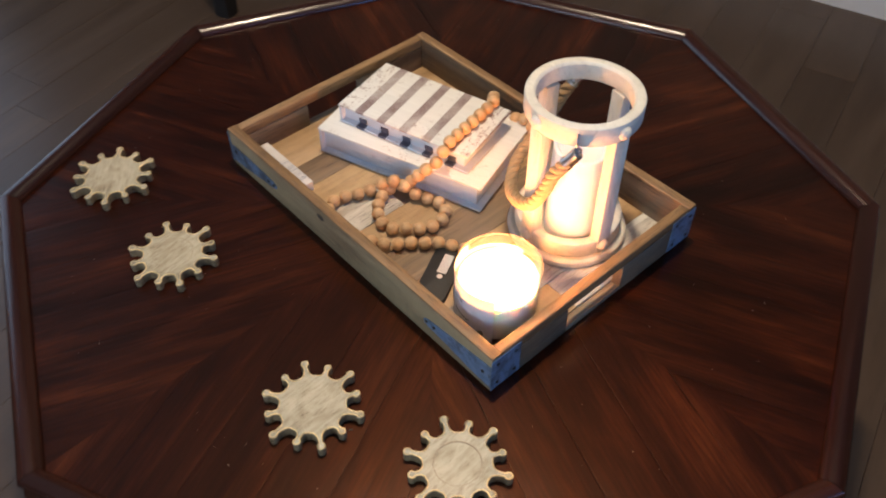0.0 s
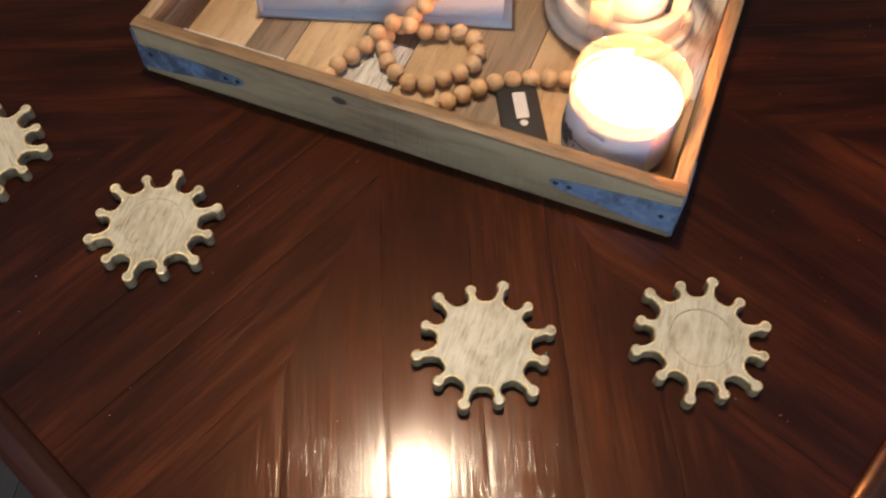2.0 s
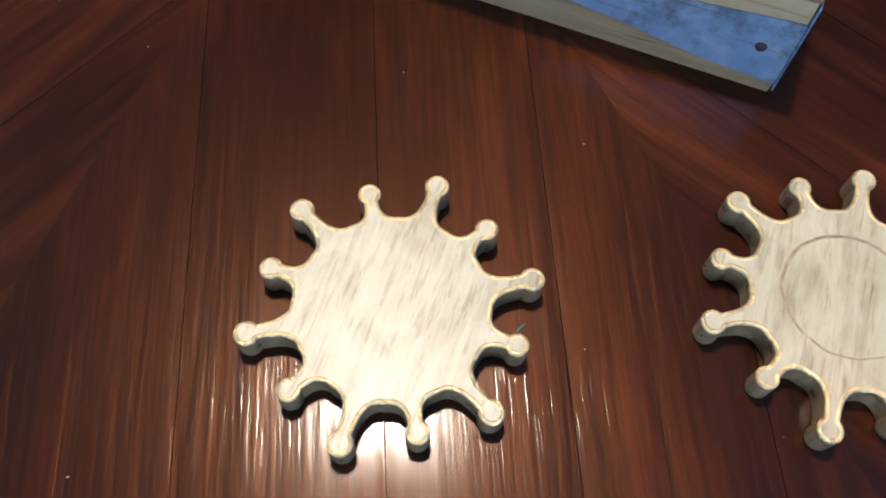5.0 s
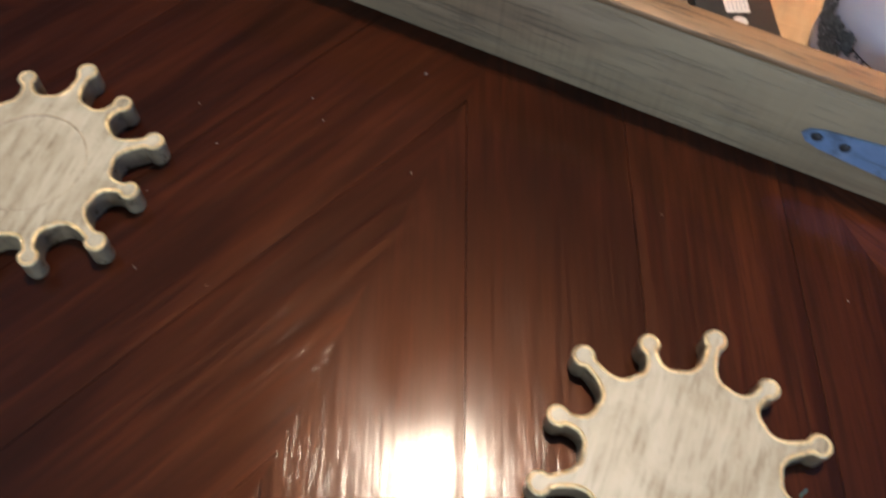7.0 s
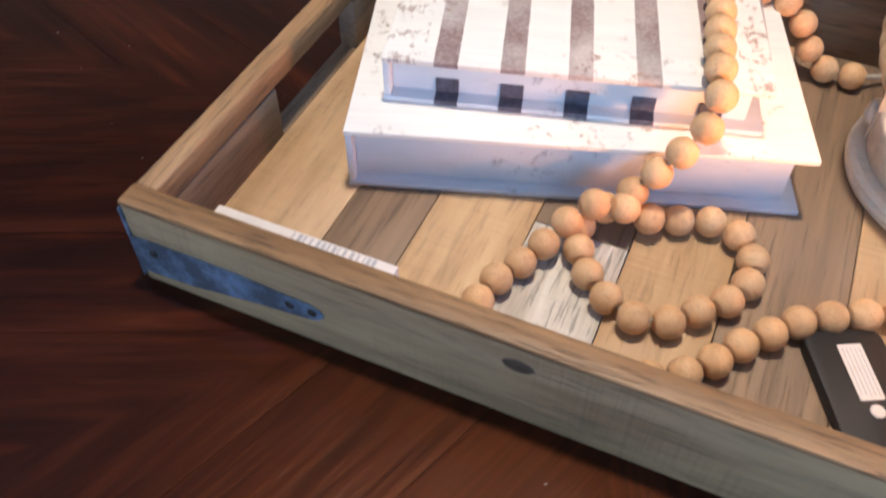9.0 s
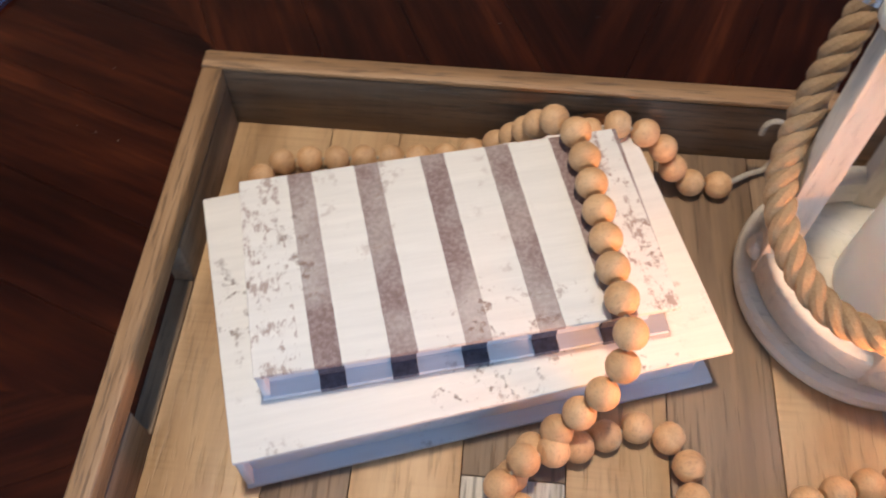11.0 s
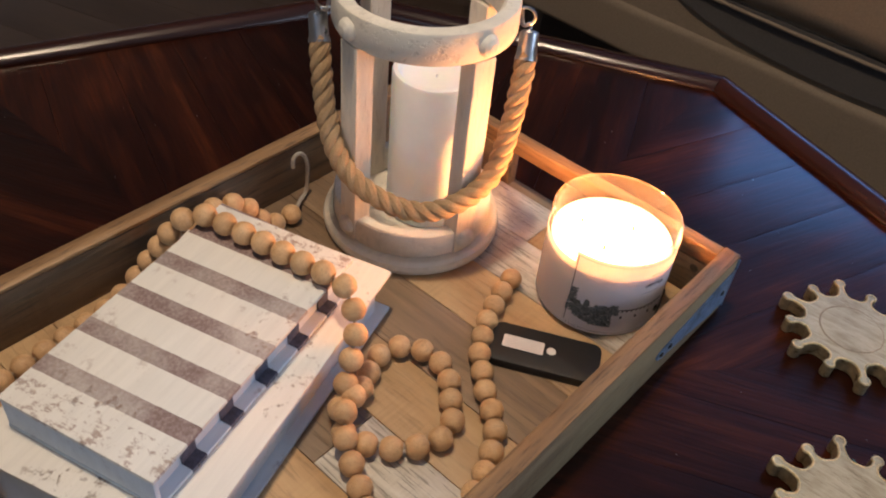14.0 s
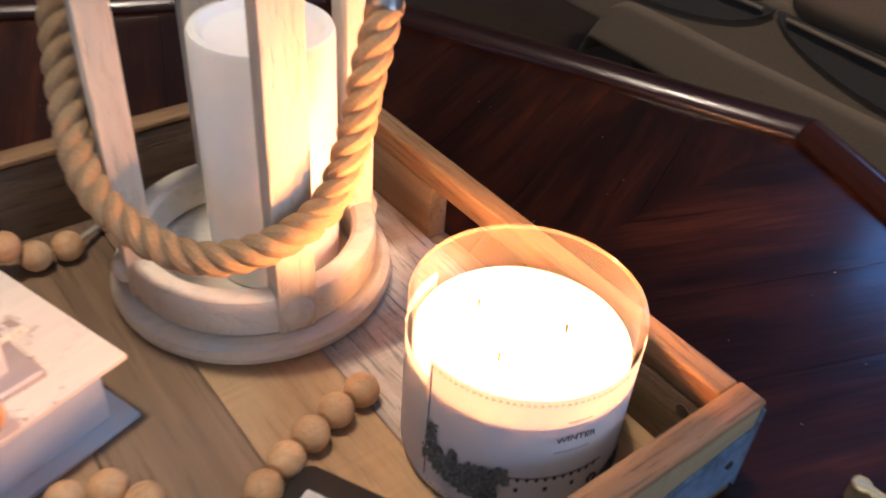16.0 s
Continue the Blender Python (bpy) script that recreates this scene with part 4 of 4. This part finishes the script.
for fx, fy in ((-0.002, 0.0255), (0.019, -0.0064), (-0.015, -0.0034)):
    part("wick", tube(bmesh.new(), [(fx, fy, WAX_Z - 0.002), (fx, fy, WAX_Z + 0.005), (fx + 0.001, fy, WAX_Z + 0.009)], 0.0008, 6), M_WICK, jar)
    part("flame", lathe([(0, 0), (0.0018, 0.0015), (0.0026, 0.004), (0.0023, 0.008), (0.0012, 0.012), (0, 0.016)], 14), M_FLAME, jar, "small yellow flame", pose(fx + 0.001, fy, WAX_Z + 0.003))


def on_jar(a0, a1, z0, z1, r, n=24):
    """A thin bent sheet on the jar, between two angles."""
    bm = bmesh.new()
    rows = []
    for k in range(n + 1):
        a = radians(a0 + (a1 - a0) * k / n)
        rows.append([bm.verts.new((q * math.cos(a), q * math.sin(a), z)) for q, z in ((r, z0), (r, z1), (r + 0.0001, z1), (r + 0.0001, z0))])
    for p, q in zip(rows, rows[1:]):
        for i in range(4):
            bm.faces.new((p[i], p[(i + 1) % 4], q[(i + 1) % 4], q[i]))
    bm.faces.new(rows[0])
    bm.faces.new(rows[-1][::-1])
    bmesh.ops.recalc_face_normals(bm, faces=bm.faces[:])
    return bm


def at_jar(a, z, r):
    return pose(r * math.cos(radians(a)), r * math.sin(radians(a)), z, 90, 0, a + 90)


LA, LB, BACK = LABEL_A, LABEL_B, 100.0
LR = JR + 0.0002
label = part("label", on_jar(LA, LB, 0.0050, 0.0760, LR, 60), M_LABEL, jar, "white paper label with a printed snowy landscape")
part("label_back", on_jar(BACK, LA - 0.2, 0.0050, 0.0660, LR, 40), M_LABEL_REAR, jar, "plain rear part of the paper label")
part("border", on_jar(LA + 1.5, LA + 2.2, 0.0095, 0.0735, LR + 0.0002, 2), M_INK, label)
arrow = bmesh.new()
for s in (-1, 1):
    vs = [arrow.verts.new(c) for c in ((0.0007, 0, 0), (-0.0007, s * 0.0008, 0), (-0.0003, s * 0.0008, 0), (0.0012, 0, 0))]
    arrow.faces.new(vs if s > 0 else vs[::-1])
ARROW = mesh_of("printed_arrow", arrow, M_INK)
a = LA + 4
while a < LB - 2:
    for z in (0.0733, 0.0075):
        ob = new("printed_arrow", ARROW)
        ob.matrix_basis = at_jar(a, z, LR + 0.0004)
        ob.parent = label
    a += 3.0
rng = random.Random(11)
# bushy printed trees: a tall one at the border, a gap, a slim one, then a wide clump
for a0, h, w, z0 in ((5.5, 0.0250, 0.0036, 0.0190), (10.5, 0.0150, 0.0036, 0.0175), (15, 0.0140, 0.0034, 0.0160), (19, 0.0215, 0.0026, 0.0150), (24, 0.0165, 0.0040, 0.0140), (28.5, 0.0215, 0.0046, 0.0130), (33, 0.0225, 0.0048, 0.0128), (37.5, 0.0215, 0.0040, 0.0128), (42.5, 0.0100, 0.0036, 0.0255), (99, 0.0090, 0.0040, 0.0085), (106, 0.0120, 0.0044, 0.0085), (113, 0.0150, 0.0040, 0.0085)):
    tree = bmesh.new()
    for q in range(200):
        u = rng.uniform(0, 1)
        cx, cy = rng.uniform(-1, 1) * w * (1.0 - 0.45 * u), h * (0.04 + 0.9 * u)
        r = rng.uniform(0.0005, 0.0014)
        spin = rng.uniform(0, 6)
        tree.faces.new([tree.verts.new((cx + r * rng.uniform(0.5, 1.25) * math.cos(spin + 2 * math.pi * i / 7), cy + r * rng.uniform(0.4, 1.0) * math.sin(spin + 2 * math.pi * i / 7), 0.000006 * q)) for i in range(7)])
    bmesh.ops.recalc_face_normals(tree, faces=tree.faces[:])
    part("printed_tree", tree, M_PINE, label, "", at_jar(LA + a0, z0 + 0.0015, LR + 0.0004), False)
HA = LA + 41
part("printed_roof", on_jar(HA, HA + 54, 0.0310, 0.0317, LR + 0.0003, 20), M_INK, label)
for k in range(12):
    part("printed_icicle", on_jar(HA + 4.4 * k, HA + 4.4 * k + 1.6, 0.0294, 0.0311, LR + 0.0003, 3), M_INK, label)
for k in range(3):
    part("printed_window", on_jar(HA + 8.5 + 14 * k, HA + 10.5 + 14 * k, 0.0230, 0.0254, LR + 0.0003, 3), M_INK, label)
part("printed_ring", tube(bmesh.new(), [(0.0022 * math.cos(2 * math.pi * k / 20), 0.0024 * math.sin(2 * math.pi * k / 20), 0) for k in range(20)], 0.0005, 6, True), M_INK, label, "", at_jar(272, 0.0200, LR + 0.0003))
part("printed_bar", on_jar(HA + 28, HA + 40, 0.0625, 0.0631, LR + 0.0003, 8), M_GREYINK, label)
writing("printed_word", "WINTER", 0.0044, M_INK, label, at_jar(HA + 33, 0.0530, LR + 0.0009))
part("printed_bar", on_jar(HA + 24, HA + 42, 0.0460, 0.0465, LR + 0.0003, 8), M_GREYINK, label)

# ---- the lantern ----
LX, LY = -0.109, 0.2363
lantern = base("lantern", pose(LX, LY, FLOOR_Z, 0, 0, -8), "round whitewashed wooden lantern with a rope handle", "lantern")


def ring(r0, r1, z0, z1, b=0.0025):
    return lathe([(r0, z0 + b), (r0 + b, z0), (r1 - b, z0), (r1 - 0.3 * b, z0 + 0.3 * b), (r1, z0 + b), (r1, z1 - b), (r1 - 0.3 * b, z1 - 0.3 * b), (r1 - b, z1), (r0 + b, z1), (r0, z1 - b)], 96, True)


ZT = 0.194
part("foot_disc", lathe([(0, 0), (0.069, 0), (0.0722, 0.002), (0.0732, 0.006), (0.0722, 0.010), (0.069, 0.012), (0, 0.012)], 96), M_LANTERN_RING, lantern)
part("base_ring", ring(0.052, 0.0645, 0.0122, 0.034), M_LANTERN_RING, lantern)
part("top_ring", ring(0.0530, 0.0655, ZT - 0.012, ZT + 0.012), M_LANTERN_RING, lantern)
for k in range(4):
    a = 90 * k
    m = pose(0, 0, 0, 0, 0, a)
    part("post", box(0.0505, 0.0652, -0.0095, 0.0095, 0.0122, ZT - 0.0122, 0.0012), M_LANTERN, lantern, "", m)
    for r, z in ((0.0655, ZT - 0.001), (0.0652, 0.025)):
        part("peg", lathe([(0, 0.0060), (0.0035, 0.0055), (0.0065, 0.0035), (0.0080, 0.0005), (0.0080, -0.002), (0, -0.002)], 20), M_LANTERN_RING, lantern, "rounded wooden peg", m @ pose(r, 0, z, 0, 90))


def polar(r, a, z):
    return Vector((r * math.cos(radians(a)), r * math.sin(radians(a)), z))


def rope(path, radius, twist):
    bm = bmesh.new()
    pts = spline(path, 0.0015)
    for s in range(3):
        strand, side = [], None
        for i, p in enumerate(pts):
            d = (pts[min(i + 1, len(pts) - 1)] - pts[max(i - 1, 0)]).normalized()
            side = d.orthogonal().normalized() if side is None else (side - d * side.dot(d)).normalized()
            up = d.cross(side)
            w = 2 * math.pi * (s / 3 + i * 0.0015 / twist)
            strand.append(p + radius * 0.5 * (math.cos(w) * side + math.sin(w) * up))
        tube(bm, strand, radius * 0.56, 9)
    return bm


ROPE = [polar(0.0738, -51, 0.1680), polar(0.0745, -56, 0.1580), polar(0.0748, -62, 0.1440), polar(0.0748, -69, 0.1160), polar(0.0745, -80, 0.0885), polar(0.0735, -97, 0.0750), polar(0.0722, -117, 0.0670), polar(0.0722, -135, 0.0680), polar(0.0738, -154, 0.0765), polar(0.0745, -170, 0.0860), polar(0.0742, -184, 0.1000), polar(0.0738, -195, 0.1220), polar(0.0735, -205, 0.1480), polar(0.0738, -214, 0.1670)]
part("rope_handle", rope(ROPE, 0.0076, 0.030), M_ROPE, lantern, "thick twisted jute rope handle")
for end, inner, a in ((ROPE[0], ROPE[1], -46), (ROPE[-1], ROPE[-2], 144)):
    up = (end - inner).normalized()
    m = Matrix.Translation(end - up * 0.004) @ up.to_track_quat("Z", "Y").to_matrix().to_4x4()
    part("sleeve", lathe([(0, 0.0215), (0.0035, 0.0215), (0.0060, 0.0205), (0.0068, 0.0190), (0.0070, 0.0045), (0.0079, 0.0015), (0.0079, 0), (0.0072, 0), (0.0064, 0.018), (0, 0.018)], 32), M_CHROME, lantern, "steel sleeve crimped on the rope end", m)
    tip = end + up * 0.0172
    link = [tip, tip + up * 0.004, polar(0.0725, a, tip.z + 0.0065), polar(0.0685, a, tip.z + 0.0045), polar(0.0660, a, 0.2005)]
    part("hook", tube(bmesh.new(), spline(link, 0.0015), 0.0013, 8), M_CHROME, lantern, "bent steel hook")
    eye = [polar(0.0695, a, ZT) + Vector((0, 0, 0.0065 * math.sin(2 * math.pi * k / 20))) + polar(0.0065 * math.cos(2 * math.pi * k / 20), a, 0) for k in range(20)]
    part("eyelet", tube(bmesh.new(), eye, 0.0012, 8, True), M_CHROME, lantern, "steel eyelet")

pillar = base("pillar_candle", pose(-0.098, 0.231, FLOOR_Z + 0.0122), "ivory wax pillar candle standing inside the lantern", "candle")
part("wax_body", lathe([(0, 0), (0.0315, 0), (0.0330, 0.0015), (0.0330, 0.1260), (0.0320, 0.1285), (0.0290, 0.1290), (0.0255, 0.1255), (0.016, 0.1225), (0, 0.1215)], 64), M_WAX, pillar)
part("wick", tube(bmesh.new(), [(0, 0, 0.1212), (0.0004, 0, 0.1228), (0.0012, 0, 0.1238)], 0.0008, 6), M_WAX, pillar, "short waxed wick")

# ---- the coasters ----


def coaster_outline():
    """A splash: a round body with twelve knobbed arms, long and short by turns."""
    pts = []
    for j in range(12):
        a = math.pi / 6 * j
        rk, kr = (0.0487, 0.0043) if j % 2 else (0.0437, 0.0040)
        ca, sa = math.cos(a), math.sin(a)
        arm = []
        for s in (-1, 1):
            flank = []
            for i in range(9):
                w = i / 8
                # from the valley between two arms up to the neck
                base_v = 0.0338 * math.sin(math.pi / 12)
                u0 = 0.0338 * math.cos(math.pi / 12)
                u = u0 + (rk - 0.0035 - u0) * w ** 1.7
                v = base_v + (0.0025 - base_v) * (1 - (1 - w) ** 2.4)
                flank.append((u, s * v))
            arm.append(flank)
        knob = [(rk + kr * math.cos(t), kr * math.sin(t)) for t in [math.radians(-142 + 284 * i / 14) for i in range(15)]]
        row = arm[0] + knob + arm[1][::-1]
        for u, v in row[:-1]:
            pts.append((u * ca - v * sa, u * sa + v * ca))
    return [(x * 1.055, y * 1.055) for x, y in pts]


def inset(outline, d):
    """The outline moved inward by d along its own normals."""
    out = []
    for i, p in enumerate(outline):
        a, b = Vector(outline[i - 1]), Vector(outline[(i + 1) % len(outline)])
        t = (b - a).normalized()
        out.append((p[0] - t.y * d, p[1] + t.x * d))
    return out


OUT = coaster_outline()
M_RING = plain("ring_stain", (0.28, 0.21, 0.13), 0.5, 0, 300.0, 0.5)
M_RING_FAINT = plain("faint_ring_stain", (0.36, 0.295, 0.19), 0.45, 0, 300.0, 0.4)
CT = 0.0125


def coaster(label, ring_paint):
    ob = base("coaster", pose(0, 0, TOP), label, "coaster", "splash shaped coasters on the table")
    body = part("body", prism(OUT, 0.0, CT, 0.0013, 3), M_COASTER, ob, "", None, False)
    body.data.materials.append(M_COASTER_EDGE)
    for f in body.data.polygons:
        f.material_index = 1 if abs(f.normal.z) < 0.6 else 0
    part("gilded_rim", tube(bmesh.new(), [(x, y, CT - 0.0007) for x, y in inset(OUT, 0.0009)], 0.0010, 8, True), M_GOLD, ob, "worn gold leaf line along the edge")
    if ring_paint:
        wob = [0.0240 + 0.0006 * noise.noise(Vector((3 * math.cos(2 * math.pi * k / 72), 3 * math.sin(2 * math.pi * k / 72), 4))) for k in range(72)]
        part("engraved_ring", tube(bmesh.new(), [(wob[k] * math.cos(2 * math.pi * k / 72), wob[k] * math.sin(2 * math.pi * k / 72), CT - 0.0003) for k in range(72)], [0.0004 + 0.0004 * abs(math.sin(math.pi * k / 72 + 0.4)) for k in range(72)], 6, True), ring_paint, ob, "faint round stain ring")
    return ob


first = coaster("pale wooden splash shaped coaster with gold edge", None)
ringed = coaster("pale wooden splash shaped coaster with a round ring mark", M_RING)
faint = coaster("pale wooden splash shaped coaster with a barely seen ring mark", M_RING_FAINT)
first.matrix_basis = pose(-0.1070, -0.1530, TOP, 0, 0, 3.5)
ringed.matrix_basis = pose(0.0440, -0.0880, TOP, 0, 0, 3.0)
faint.matrix_basis = pose(-0.3930, -0.1525, TOP, 0, 0, 9)
copy_thing(first, pose(-0.5698, -0.1405, TOP, 0, 0, 52))

# ---- lint and dust on the table ----
rng = random.Random(21)
bm = bmesh.new()
for k in range(150):
    a, r = rng.uniform(0, 2 * math.pi), 0.46 * math.sqrt(rng.uniform(0.02, 1))
    x, y = CX + r * math.cos(a), CY + r * math.sin(a)
    if -TL - 0.01 < x < 0.01 and -0.01 < y < TW + 0.01:
        continue
    w, l, t = rng.uniform(0.00012, 0.00026), rng.uniform(0.0003, 0.0011), rng.uniform(0, math.pi)
    q = [bm.verts.new((x + u * math.cos(t) - v * math.sin(t), y + u * math.sin(t) + v * math.cos(t), TOP + h)) for u, v, h in ((-l, -w, 0.0001), (l, -0.5 * w, 0.0003), (0.7 * l, w, 0.0001), (-0.6 * l, 0.8 * w, 0.0004))]
    bm.faces.new(q)
    p = bm.verts.new((x, y, TOP + 0.0006))
    for i in range(4):
        bm.faces.new((q[i], q[(i + 1) % 4], p))
dust = new("dust", mesh_of("dust", bm, M_STRING))
tagged(dust, "tiny pale specks of lint scattered on the tabletop", "dust", kind="stuff")
thread = new("thread", mesh_of("thread", tube(bmesh.new(), spline([THREAD_A, THREAD_M, THREAD_B], 0.0006), 0.0003, 6), plain("teal_thread", (0.08, 0.28, 0.27), 0.8)))
tagged(thread, "tiny teal thread lying on the tabletop", "thread")

# ---- floorboards ----
BW, BL = 0.127, 1.3
PLANK = mesh_of("floorboard", box(0, BL - 0.0006, 0, BW - 0.0006, -0.012, 0, 0.0006, 1), M_FLOORBOARD)
rng = random.Random(9)
y, row = RY[0], 0
nrow = int((RX[1] - RX[0]) / BW)
for k in range(nrow):
    s = RY[0] - rng.uniform(0, BL)
    while s < RY[1]:
        lo, hi = max(s, RY[0]), min(s + BL, RY[1])
        if hi - lo > 0.05:
            ob = new("floorboard", PLANK)
            ob.matrix_basis = ROOM @ pose(RX[0] + (k + 1) * BW, lo, 0, 0, 0, 90) @ Matrix.Diagonal(((hi - lo) / BL, 1, 1, 1))
            ob.parent = floor_slab
            ob.matrix_parent_inverse = ROOM.inverted()
        s += BL
